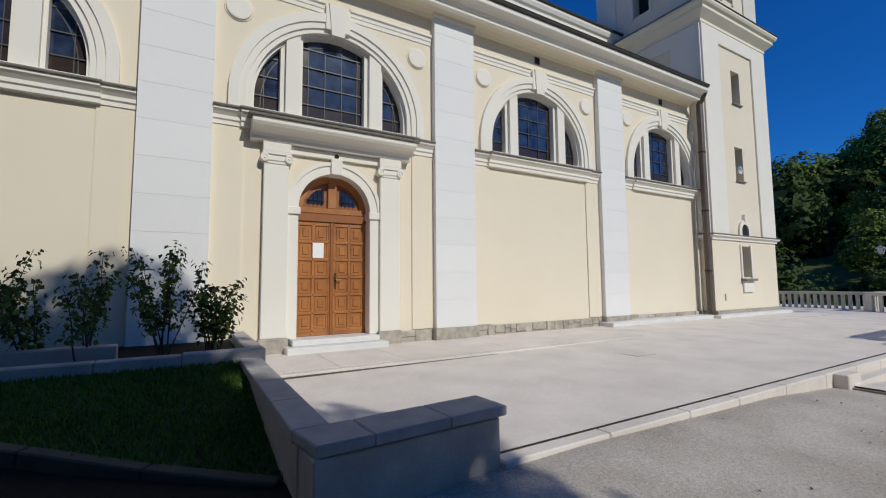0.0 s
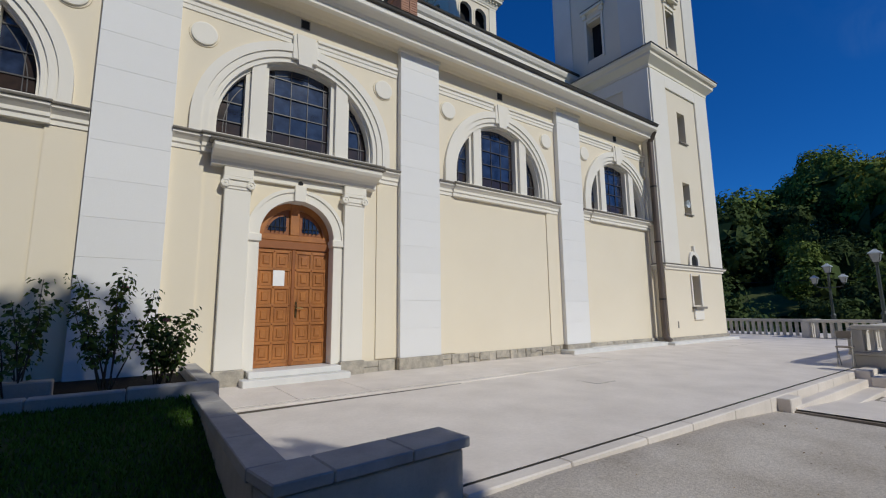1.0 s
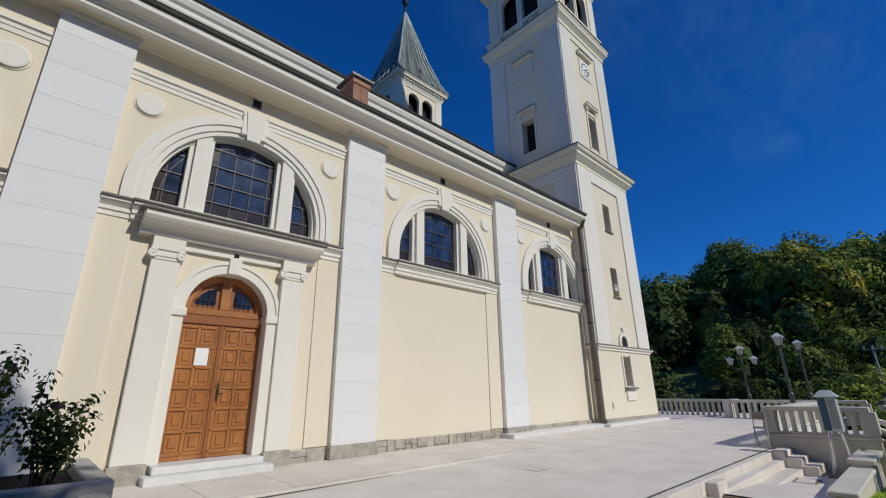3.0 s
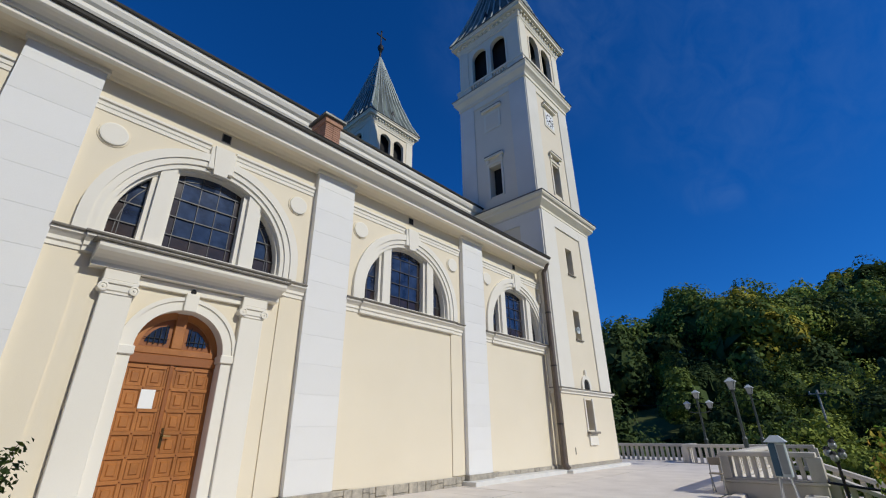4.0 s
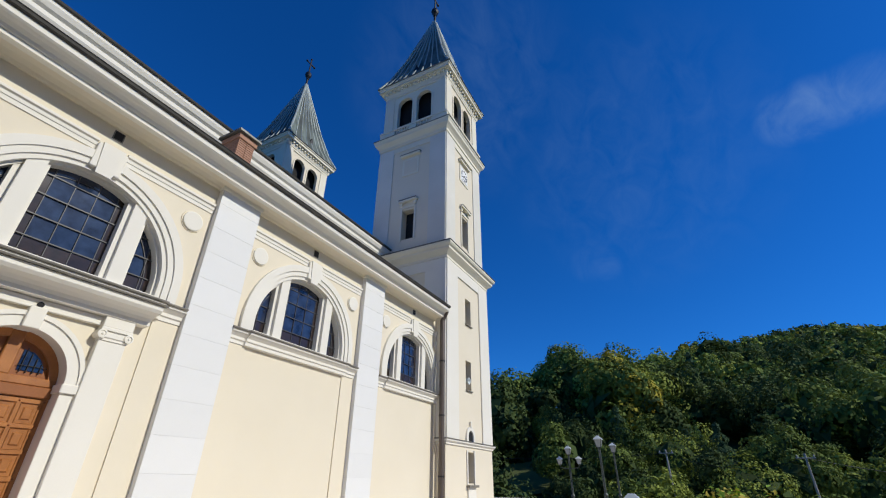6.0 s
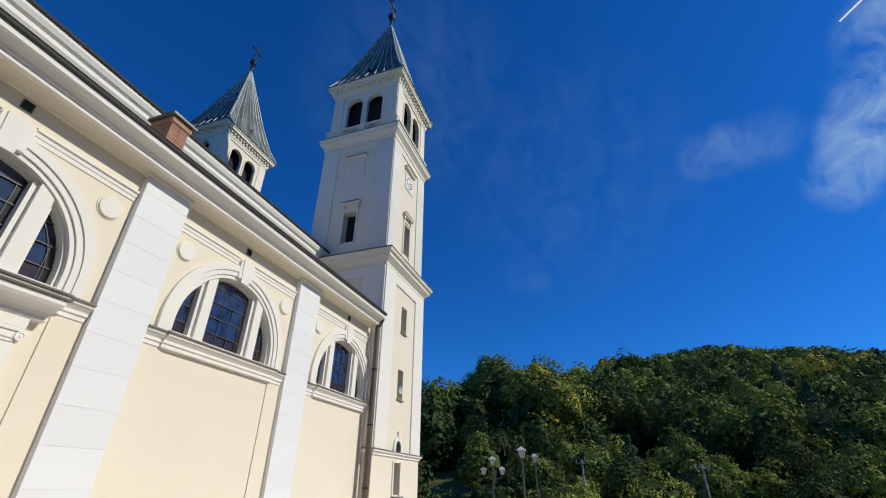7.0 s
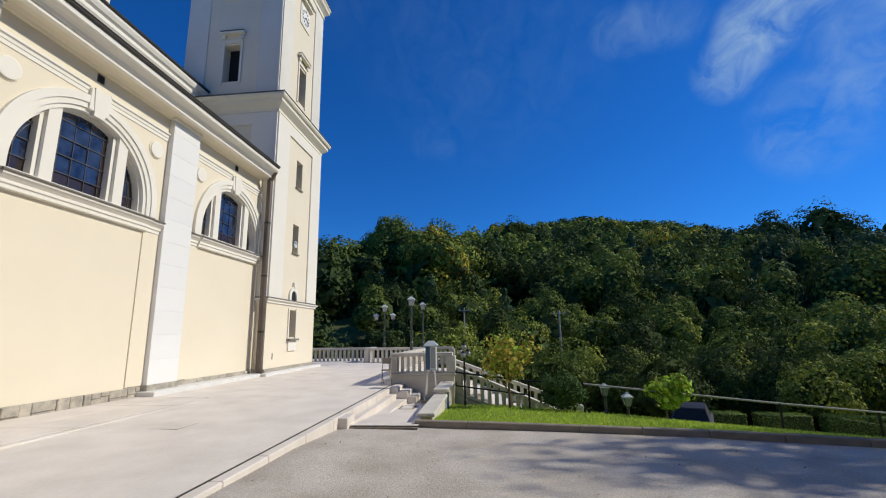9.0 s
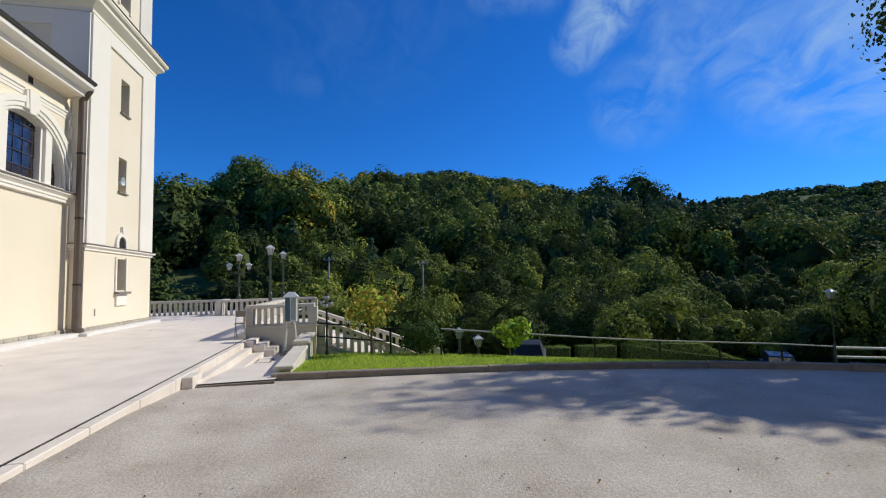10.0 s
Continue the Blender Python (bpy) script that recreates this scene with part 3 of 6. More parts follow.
# pilasters of stone blocks
for k in (-2, -1, 0, 1):
    c = C_A + (k + 0.5) * BAY + 0.01
    p = thing("pilaster", "white ashlar pilaster with fine horizontal joints", "pilaster", "wall pilasters")
    part("core", bx(c - 0.515, c + 0.515, -0.144, 0.0, 0.32, 7.38), ASHLAR, p)
    mesh = None
    z = 0.33
    while z < 7.2:
        h = 0.60
        if mesh is None:
            b = bevel_box(-0.53, 0.53, -0.15, -0.002, 0.0, 0.5975, 0.002)
            mesh = bpy.data.meshes.new("stone_block")
            b.to_mesh(mesh), b.free()
            mesh.materials.append(ASHLAR)
        if z + h < 7.3:
            piece("stone_block", mesh, p, Matrix.Translation((c, 0, z)))
        else:
            piece("stone_block", mesh, p, Matrix.Translation((c, 0, z)) @ Matrix.Diagonal((1, 1, (7.28 - z) / 0.594, 1)))
        z += h
    part("cap", bevel_box(c - 0.57, c + 0.57, -0.19, 0, 7.285, 7.38, 0.012), WHITE, p)
    part("base", bevel_box(c - 0.56, c + 0.56, -0.19, 0, 0.02, 0.325, 0.012), PLINTH, p)

# plinth stones
plinth = thing("plinth", "grey rough stone plinth at the foot of the church wall", "plinth", kind="structure")
for k in (-1, 0, 1, 2):
    c = C_A + k * BAY
    spans = [(c - 2.14, c + 2.12)] if k != 0 else [(c - 2.14, c - 1.5), (c + 0.86, c + 2.12)]
    for a, b in spans:
        x = a
        while x < b - 0.05:
            w = min(random.uniform(0.16, 0.55), b - x)
            cuts = [0.02, 0.31] if random.random() < 0.3 else [0.02, random.uniform(0.11, 0.22), 0.31]
            for z0, z1 in zip(cuts, cuts[1:]):
                part("plinth_stone", bevel_box(x, x + w - 0.008, -random.uniform(0.035, 0.065), 0, z0, z1 - 0.007, 0.012), PLINTH, plinth)
            x += w
base_step = thing("wall_foot_step", "pale stone footing step along the church wall", "footing", kind="structure")
part("footing", bevel_box(7.35, 12.35, -0.5, 0, 0.0, 0.19, 0.012), MARBLE, base_step)

# moulded ledge under the windows
LEDGE_FULL = [(0, 4.06), (-0.05, 4.07), (-0.05, 4.14), (-0.08, 4.16), (-0.08, 4.22), (-0.13, 4.27), (-0.17, 4.30), (-0.17, 4.345), (0, 4.345)]
CAP_FULL = [(0, 4.347), (-0.20, 4.345), (-0.21, 4.365), (-0.20, 4.385), (0, 4.43)]
for k in (-2, -1, 0, 1, 2):
    c = C_A + k * BAY
    led = thing("window_ledge", "white moulded ledge with a weathered grey cap under a window", "ledge", "window ledges")
    part("moulding", extrude_x(bmesh.new(), [(y, z) for y, z in LEDGE_FULL], c - 2.16, c + 2.16), WHITE, led)
    part("ledge_cap", extrude_x(bmesh.new(), CAP_FULL, c - 2.16, c + 2.16), LEDGE_CAP, led, "weathered grey cap")
    part("middle_moulding", extrude_x(bmesh.new(), [(y - 0.045 if y < 0 else y, z + (0.002 if i == 0 else -0.002 if i == 8 else 0)) for i, (y, z) in enumerate(LEDGE_FULL)], c - 1.72, c + 1.72), WHITE, led)
    part("middle_cap", extrude_x(bmesh.new(), [(y - 0.045 if y < 0 else y, z + 0.003) for y, z in CAP_FULL], c - 1.74, c + 1.74), LEDGE_CAP, led)


def window(c, k):
    """A round-headed window of three lights between two wide mullions."""
    w = thing("window_%d" % k, "round-headed three-light window with leaded dark glass in white surrounds", "window", "church windows", "structure")
    part("outer_surround", arch_ring(bmesh.new(), c, 1.76, 1.93, 4.40, WIN_SPRING, -0.085, 0, 40), WHITE, w)
    part("middle_surround", arch_ring(bmesh.new(), c, 1.64, 1.76, 4.40, WIN_SPRING, -0.055, 0, 40), WHITE, w)
    part("inner_surround", arch_ring(bmesh.new(), c, 1.55, 1.64, 4.40, WIN_SPRING, -0.02, 0.22, 40), WHITE, w)
    part("sash_surround", arch_ring(bmesh.new(), c, 1.50, 1.55, 4.42, WIN_SPRING, 0.07, 0.25, 40), WHITE, w)
    part("sill", bevel_box(c - 1.55, c + 1.55, -0.05, 0.3, 4.40, 4.475, 0.006), WHITE, w)
    for s in (-1, 1):
        a, b = sorted((c + s * 0.70, c + s * 0.96))
        top = lambda x, r=1.56: WIN_SPRING + math.sqrt(max(0.01, r * r - (x - c) ** 2))
        bm = bmesh.new()
        f = [(a, 4.47), (b, 4.47), (b, top(b)), (a, top(a))]
        va = [bm.verts.new((x, 0.01, z)) for x, z in f]
        vb = [bm.verts.new((x, 0.27, z)) for x, z in f]
        bm.faces.new(va), bm.faces.new(vb[::-1])
        for i in range(4):
            j = (i + 1) % 4
            bm.faces.new((va[i], va[j], vb[j], vb[i]))
        part("mullion", bm, WHITE, w)
        for d0, d1 in ((-0.09, 0.0), (0.0, 0.06)):
            e0, e1 = (a + d0, a + d0 + 0.09) if d0 < 0 else (b, b + d1)
            zt = min(top(e0, 1.54), top(e1, 1.54))
            part("mullion_fillet", bx(e0 + 0.001, e1 - 0.001, 0.09, 0.26, 4.47, zt), WHITE, w)
    # keystone
    bm = bmesh.new()
    for z, hw, y in ((6.20, 0.13, -0.11), (6.83, 0.19, -0.125)):
        [bm.verts.new(p) for p in ((c - hw, y, z), (c + hw, y, z), (c + hw, 0, z), (c - hw, 0, z))]
    bm.verts.ensure_lookup_table()
    v = bm.verts
    for f in ((0, 1, 5, 4), (1, 2, 6, 5), (2, 3, 7, 6), (3, 0, 4, 7), (0, 3, 2, 1), (4, 5, 6, 7)):
        bm.faces.new([v[i] for i in f])
    bm2 = bevel_box(c - 0.25, c + 0.25, -0.096, 0, 6.30, 6.81, 0.01)
    part("keystone", bm, WHITE, w)
    part("keystone_back", bm2, WHITE, w)
    # lights: panes and lead bars
    R = 1.53
    arch = lambda x: WIN_SPRING + math.sqrt(max(0.0, R * R - (x - c) ** 2)) + 0.02
    rows = [4.47, 4.82, 5.2, 5.58, 5.95, 6.35]
    lights = [([-0.64, -0.50, -0.17, 0.17, 0.50, 0.64], c), ([-1.52, -1.32, -1.01], c), ([1.01, 1.32, 1.52], c)]
    for cols, cc in lights:
        light = part("light_frame", bx(cc + cols[0] - 0.02, cc + cols[-1] + 0.02, 0.262, 0.275, 4.44, 4.475), IRON, w)
        for a, b in zip(cols, cols[1:]):
            for z0, z1 in zip(rows, rows[1:]):
                pts = [(cc + a + (b - a) * i / 4) for i in range(5)]
                tops = [min(z1, arch(x)) for x in pts]
                if max(tops) <= z0 + 0.02:
                    continue
                tilt = random.uniform(-0.006, 0.006), random.uniform(-0.006, 0.006)
                ym = lambda x, z: 0.24 + tilt[0] * (x - cc - a) * 4 + tilt[1] * (z - z0) * 4
                bm = bmesh.new()
                lo = [bm.verts.new((x, ym(x, z0), z0)) for x in pts]
                hi = [bm.verts.new((x, ym(x, t), max(t, z0 + 0.001))) for x, t in zip(pts, tops)]
                for i in range(4):
                    bm.faces.new((lo[i], lo[i + 1], hi[i + 1], hi[i]))
                part("pane", bm, GLASS_EDGE if b - a < 0.25 or z0 < 4.5 else GLASS, light)
        for x in cols:
            zt = arch(cc + x)
            if zt > 4.55:
                part("lead_bar", bx(cc + x - 0.006, cc + x + 0.006, 0.222, 0.245, 4.47, zt), LEAD, light)
        for z in rows[1:]:
            half = math.sqrt(max(0, R * R - max(0, z - WIN_SPRING) ** 2))
            a, b = max(cols[0], -half), min(cols[-1], half)
            if b - a > 0.06:
                part("saddle_bar", bx(cc + a, cc + b, 0.212, 0.232, z - 0.010, z + 0.010), LEAD, light)
    part("lead_arch", arch_ring(bmesh.new(), c, 1.368, 1.381, 4.5, WIN_SPRING, 0.224, 0.236, 28), LEAD, w)


for k in (-2, -1, 0, 1, 2):
    window(C_A + k * BAY, k + 3)

# frieze moulding, broken by the keystone; roundels; vents
for k in (-2, -1, 0, 1, 2):
    c = C_A + k * BAY
    for s in (-1, 1):
        a, b = sorted((c + s * 0.253, c + s * 2.15))
        fm = part("frieze_moulding", extrude_x(bmesh.new(), [(0, 6.65), (-0.018, 6.65), (-0.02, 6.73), (-0.035, 6.74), (-0.037, 6.81), (-0.07, 6.83), (-0.07, 6.88), (0, 6.90)], a, b), WHITE)
        tagged(fm, "white moulded band below the eaves", "moulding", "frieze mouldings", "structure")
        rd = thing("roundel", "plain white plaster roundel in a thin ring", "roundel", "roundels")
        m = Matrix.Translation((c + s * 1.79, 0, 6.26)) @ Matrix.Rotation(radians(90), 4, "X")
        part("disc", lathe(bmesh.new(), [(0.215, 0), (0.21, 0.05), (0.19, 0.055)], 28, m), WHITE, rd)
        part("ring", lathe(bmesh.new(), [(0.245, 0), (0.24, 0.018), (0.225, 0.02)], 28, m), CREAM, rd)
    v = thing("wall_vent", "small square dark vent opening with a frame", "vent", "wall vents")
    # plate on the wall, its black stands in for the hole's dark depth
    part("black_plate", bx(c - 0.075, c + 0.075, -0.012, 0.0, 7.08, 7.24), DARK, v)
    part("frame", bx(c - 0.095, c + 0.095, -0.006, 0.0, 7.06, 7.26), LEDGE_CAP, v)

# eaves: cove, white fascia, grey gutter; aisle roof; upper nave cornice and roof
XL, XR = bm_left - 12, 12.3
eaves = thing("eaves", "white moulded eaves cornice with a grey sheet-metal gutter", "eaves", kind="structure")
part("cove", extrude_x(bmesh.new(), [(0.1, 7.30), (-0.06, 7.30), (-0.10, 7.34), (-0.20, 7.38), (-0.34, 7.40), (-0.34, 7.44), (0.1, 7.5)], XL, XR), CREAM, eaves)
part("fascia", extrude_x(bmesh.new(), [(-0.3, 7.40), (-0.47, 7.38), (-0.47, 7.46), (-0.50, 7.47), (-0.53, 7.52), (-0.60, 7.56), (-0.68, 7.59), (-0.71, 7.62), (-0.71, 7.725), (-0.3, 7.735)], XL, XR), WHITE, eaves)
part("gutter", extrude_x(bmesh.new(), [(-0.60, 7.738), (-0.72, 7.728), (-0.765, 7.745), (-0.78, 7.79), (-0.795, 7.80), (-0.78, 7.81), (-0.60, 7.82)], XL, XR), GUTTER, eaves)
part("roof_edge", extrude_x(bmesh.new(), [(-0.74, 7.823), (-0.75, 7.84), (-0.72, 7.87), (0.0, 8.17), (0, 7.83)], XL, XR), GUTTER, eaves)
roof = part("aisle_roof", extrude_x(bmesh.new(), [(0, 7.9), (0, 8.195), (3.0, 9.3), (3.0, 9.0)], XL, 12.5), ROOF)
tagged(roof, "grey sheet-metal lean-to roof over the aisle", "roof", kind="structure")
nave = thing("nave_upper_wall", "upper nave wall with a white moulded cornice and gutter", "wall", kind="structure")
part("stucco", bx(XL, 12.7, 3.2, 3.6, 8.9, 11.0), CREAM, nave)
part("cornice", extrude_x(bmesh.new(), [(3.2, 10.55), (3.05, 10.6), (3.05, 10.75), (2.95, 10.85), (2.86, 10.98), (2.86, 11.10), (2.78, 11.16), (2.72, 11.28), (2.72, 11.38), (3.2, 11.42)], XL, 12.7), WHITE, nave)
part("gutter", extrude_x(bmesh.new(), [(2.72, 11.383), (2.66, 11.40), (2.64, 11.45), (3.2, 11.49), (3.2, 11.425)], XL, 12.7), GUTTER, nave)
part("roof", extrude_x(bmesh.new(), [(2.75, 11.5), (8.0, 14.6), (13.25, 11.5)], XL, 17), ROOF, nave)
part("north_wall", bx(XL, 17, 13.0, 13.3, -0.3, 11.5), CREAM, nave)
part("west_wall", bx(XL - 0.3, XL, 0, 13.3, -0.3, 11.5), CREAM, nave)

# chimney of brick on the aisle roof
ch = thing("chimney", "short red brick chimney with a dark cap on the roof", "chimney")
CX0, CX1, CY0, CY1 = 2.78, 3.30, 1.0, 1.7
part("core", bx(CX0 + 0.02, CX1 - 0.02, CY0 + 0.02, CY1 - 0.02, 8.3, 10.07), KERB, ch)
bmesh_brick = None
for row in range(19):
    z = 8.67 + row * 0.072
    off = 0.0 if row % 2 else 0.13
    for side in range(2):
        n = 4
        for i in range(n):
            if bmesh_brick is None:
                b = bevel_box(0, 0.205, 0, 0.1, 0, 0.064, 0.004)
                bmesh_brick = bpy.data.meshes.new("brick")
                b.to_mesh(bmesh_brick), b.free()
                bmesh_brick.materials.append(BRICK)
            if side == 0:
                if i < 2:
                    x = CX0 + i * 0.26
                    piece("brick", bmesh_brick, ch, Matrix.Translation((x, CY0, z)) @ Matrix.Diagonal((1.22, 1, 1, 1)))
            elif i < 3:
                y = CY0 + 0.1 + i * 0.2
                piece("brick", bmesh_brick, ch, Matrix.Translation((CX0 + 0.1, y - 0.0, z)) @ Matrix.Rotation(radians(90), 4, "Z") @ Matrix.Diagonal((0.96, 1, 1, 1)))
part("collar", bevel_box(CX0 - 0.04, CX1 + 0.04, CY0 - 0.04, CY1 + 0.04, 9.88, 10.05, 0.012), BRICK, ch)
part("cap", bevel_box(CX0 - 0.12, CX1 + 0.12, CY0 - 0.12, CY1 + 0.12, 10.055, 10.14, 0.012), SHEET, ch)
for fx in (3.08,):
    part("flue", lathe(bmesh.new(), [(0.11, 10.12), (0.11, 10.34), (0.14, 10.35), (0.14, 10.42), (0.05, 10.46)], 12, Matrix.Translation((fx, 1.3, 0))), IRON, ch)

# downpipe in the corner by the tower
dp = thing("downpipe", "dark brown downpipe in the corner beside the tower", "downpipe")
b = rod(bmesh.new(), (12.37, -0.36, 0.32), (12.37, -0.36, 7.3), 0.10, segs=16)
part("pipe", b, DOWNPIPE, dp)
part("elbow", rod(bmesh.new(), (12.37, -0.36, 7.28), (12.30, -0.60, 7.62), 0.09, segs=12), DOWNPIPE, dp)
part("shoe", rod(bmesh.new(), (12.37, -0.36, 0.34), (12.37, -0.52, 0.2), 0.10, segs=12), DOWNPIPE, dp)
for z in (1.6, 3.6, 5.6):
    part("bracket", rod(bmesh.new(), (12.37, -0.36, z), (12.37, -0.36, z + 0.05), 0.115, segs=16), IRON, dp)

# ---- portal ----
portal = thing("door_1", "double wooden door in a white pilastered portal", "door", kind="structure")
for s in (-1, 1):
    cx = C_A + s * 1.11
    part("portal_pilaster", bevel_box(cx - 0.215, cx + 0.215, -0.12, 0, 0.34, 3.46, 0.008), WHITE, portal)
    part("pilaster_foot", bevel_box(cx - 0.25, cx + 0.25, -0.16, 0, 0.05, 0.34, 0.012), PLINTH, portal)
    cap = part("capital", bevel_box(cx - 0.25, cx + 0.25, -0.17, 0, 3.62, 3.68, 0.008), WHITE, portal, "white scrolled capital")
    part("necking", bevel_box(cx - 0.225, cx + 0.225, -0.135, 0, 3.46, 3.50, 0.006), WHITE, cap)
    part("echinus", bevel_box(cx - 0.23, cx + 0.23, -0.15, 0, 3.50, 3.62, 0.02), WHITE, cap)
    for q in (-1, 1):
        part("scroll", lathe(bmesh.new(), [(0.075, 0), (0.075, 0.17), (0.05, 0.175), (0.045, 0.16), (0.02, 0.165), (0.015, 0.18)], 16, Matrix.Translation((cx + q * 0.21, 0, 3.56)) @ Matrix.Rotation(radians(90), 4, "X")), WHITE, cap)
    part("entablature_block", bevel_box(cx - 0.24, cx + 0.24, -0.16, 0, 3.68, 3.86, 0.008), WHITE, portal)
    part("jamb", bevel_box(*sorted((C_A + s * 0.70, C_A + s * 0.90)), -0.05, 0.25, 0.30, 2.58, 0.008), WHITE, portal)
    part("impost", bevel_box(*sorted((C_A + s * 0.67, C_A + s * 0.93)), -0.09, 0.25, 2.58, 2.72, 0.012), WHITE, portal)
part("arch_moulding", arch_ring(bmesh.new(), C_A, 0.70, 0.90, 2.72, 2.72, -0.05, 0.25), WHITE, portal)
part("arch_bead", arch_ring(bmesh.new(), C_A, 0.86, 0.93, 2.72, 2.72, -0.075, -0.04), WHITE, portal)
part("frieze_band", bevel_box(C_A - 0.9, C_A + 0.9, -0.07, 0, 3.70, 3.84, 0.006), WHITE, portal)
part("portal_keystone", bevel_box(C_A - 0.11, C_A + 0.11, -0.11, 0.2, 3.40, 3.72, 0.01), WHITE, portal)
hood = part("hood", extrude_x(bmesh.new(), [(0, 3.85), (-0.18, 3.86), (-0.18, 3.93), (-0.22, 3.98), (-0.30, 4.02), (-0.42, 4.05), (-0.46, 4.10), (-0.46, 4.18), (-0.42, 4.185), (0, 4.24)], C_A - 1.56, C_A + 1.56), WHITE, portal)
part("hood_cap", extrude_x(bmesh.new(), [(0, 4.243), (-0.44, 4.187), (-0.50, 4.185), (-0.51, 4.21), (-0.46, 4.23), (0, 4.335)], C_A - 1.62, C_A + 1.62), LEDGE_CAP, portal)
# black disc in place of the shade inside a small round hole
part("vent_hole", lathe(bmesh.new(), [(0.045, 0), (0.045, 0.02), (0.02, 0.021)], 14, Matrix.Translation((C_A, -0.07, 3.76)) @ Matrix.Rotation(radians(90), 4, "X")), DARK, portal)
part("threshold_upper", bevel_box(C_A - 0.82, C_A + 0.82, -0.3, 0.3, 0.19, 0.30, 0.012), MARBLE, portal)
part("threshold_lower", bevel_box(C_A - 0.94, C_A + 0.94, -0.48, -0.05, 0.03, 0.19, 0.012), MARBLE, portal)
# leaves with coffers and studs
for s in (-1, 1):
    x0, x1 = sorted((C_A + s * 0.012, C_A + s * 0.70))
    leaf = part("door_leaf", bevel_box(x0, x1, 0.22, 0.28, 0.305, 2.50, 0.006), WOOD, portal, "brown varnished coffered door leaf")
    w = (x1 - x0 - 0.10) / 2
    for i in range(2):
        for j in range(6):
            a, z = x0 + 0.05 + i * w, 0.40 + j * 0.342
            bm = bmesh.new()
            lv = []
            for ins, y in ((0.035, 0.22), (0.05, 0.243), (0.075, 0.243), (0.10, 0.212), (0.115, 0.212)):
                lv.append([bm.verts.new(p) for p in ((a + ins, y, z + ins), (a + w - ins, y, z + ins), (a + w - ins, y, z + 0.342 - ins), (a + ins, y, z + 0.342 - ins))])
            for p, q in zip(lv, lv[1:]):
                for e in range(4):
                    bm.faces.new((p[e], p[(e + 1) % 4], q[(e + 1) % 4], q[e]))
            bm.faces.new(lv[-1])
            bmesh.ops.translate(bm, verts=bm.verts, vec=(0, -0.012, 0))
            part("panel", bm, WOOD, leaf)
    for j in range(7):
        part("rail", bx(x0, x1, 0.205, 0.221, 0.375 + j * 0.342, 0.43 + j * 0.342), WOOD, leaf)
        for i in range(3):
            part("stud", lathe(bmesh.new(), [(0.016, 0), (0.012, 0.012), (0.004, 0.016)], 8, Matrix.Translation((x0 + 0.04 + i * (x1 - x0 - 0.08) / 2, 0.205, 0.402 + j * 0.342)) @ Matrix.Rotation(radians(90), 4, "X")), WOOD_DARK, leaf)
    for i in range(3):
        xa = x0 + i * (x1 - x0 - 0.05) / 2
        part("stile", bx(xa, xa + 0.05, 0.2065, 0.2215, 0.31, 2.495), WOOD, leaf)
part("meeting_strip", bevel_box(C_A - 0.035, C_A + 0.035, 0.185, 0.22, 0.31, 2.50, 0.01), WOOD_DARK, portal)
part("transom", bevel_box(C_A - 0.70, C_A + 0.70, 0.17, 0.28, 2.50, 2.66, 0.012), WOOD_DARK, portal)
part("transom_rail", bevel_box(C_A - 0.70, C_A + 0.70, 0.19, 0.28, 2.665, 2.78, 0.01), WOOD, portal)
bm = bmesh.new()
pts = arch_line(C_A, 0.70, 2.72, 24)
fan = [bm.verts.new((x, 0.25, z)) for x, z in pts] + [bm.verts.new((C_A + 0.7, 0.25, 2.66)), bm.verts.new((C_A - 0.7, 0.25, 2.66))]
bm.faces.new(fan)
fan_light = part("fanlight_board", bm, WOOD_DARK, portal, "wooden fanlight with two barred panes")
part("fanlight_rim", arch_ring(bmesh.new(), C_A, 0.58, 0.70, 2.7, 2.72, 0.20, 0.25), WOOD, fan_light)
part("fanlight_post", bevel_box(C_A - 0.09, C_A + 0.09, 0.19, 0.25, 2.78, 3.40, 0.012), WOOD, fan_light)
for s in (-1, 1):
    bm = bmesh.new()
    pp = [(0.16, 2.86), (0.50, 2.86), (0.47, 2.95), (0.40, 3.05), (0.30, 3.13), (0.16, 3.16)]
    bm.faces.new([bm.verts.new((C_A + s * x, 0.238, z)) for x, z in pp])
    part("fan_pane", bm, GLASS, fan_light)
    for x in (0.20, 0.28, 0.36, 0.44):
        part("bar", rod(bmesh.new(), (C_A + s * x, 0.225, 2.83), (C_A + s * x, 0.225, 3.18 - max(0, x - 0.2) * 0.8), 0.008, segs=6), IRON, fan_light)
    part("bar", rod(bmesh.new(), (C_A + s * 0.14, 0.22, 2.93), (C_A + s * 0.52, 0.22, 2.93), 0.007, segs=6), IRON, fan_light)
handle = part("door_handle", bevel_box(C_A + 0.055, C_A + 0.095, 0.196, 0.205, 1.20, 1.50, 0.003), BRASS, portal, "brass lever handle on a long plate")
part("lever", rod(rod(bmesh.new(), (C_A + 0.075, 0.205, 1.38), (C_A + 0.075, 0.14, 1.38), 0.011), (C_A + 0.075, 0.145, 1.38), (C_A + 0.19, 0.145, 1.375), 0.010), BRASS, handle)
notice = part("paper_notice", bx(C_A - 0.37, C_A - 0.16, 0.198, 0.2, 1.795, 2.09), PAPER)
tagged(notice, "plain white sheet of paper fixed to the wooden door", "notice")


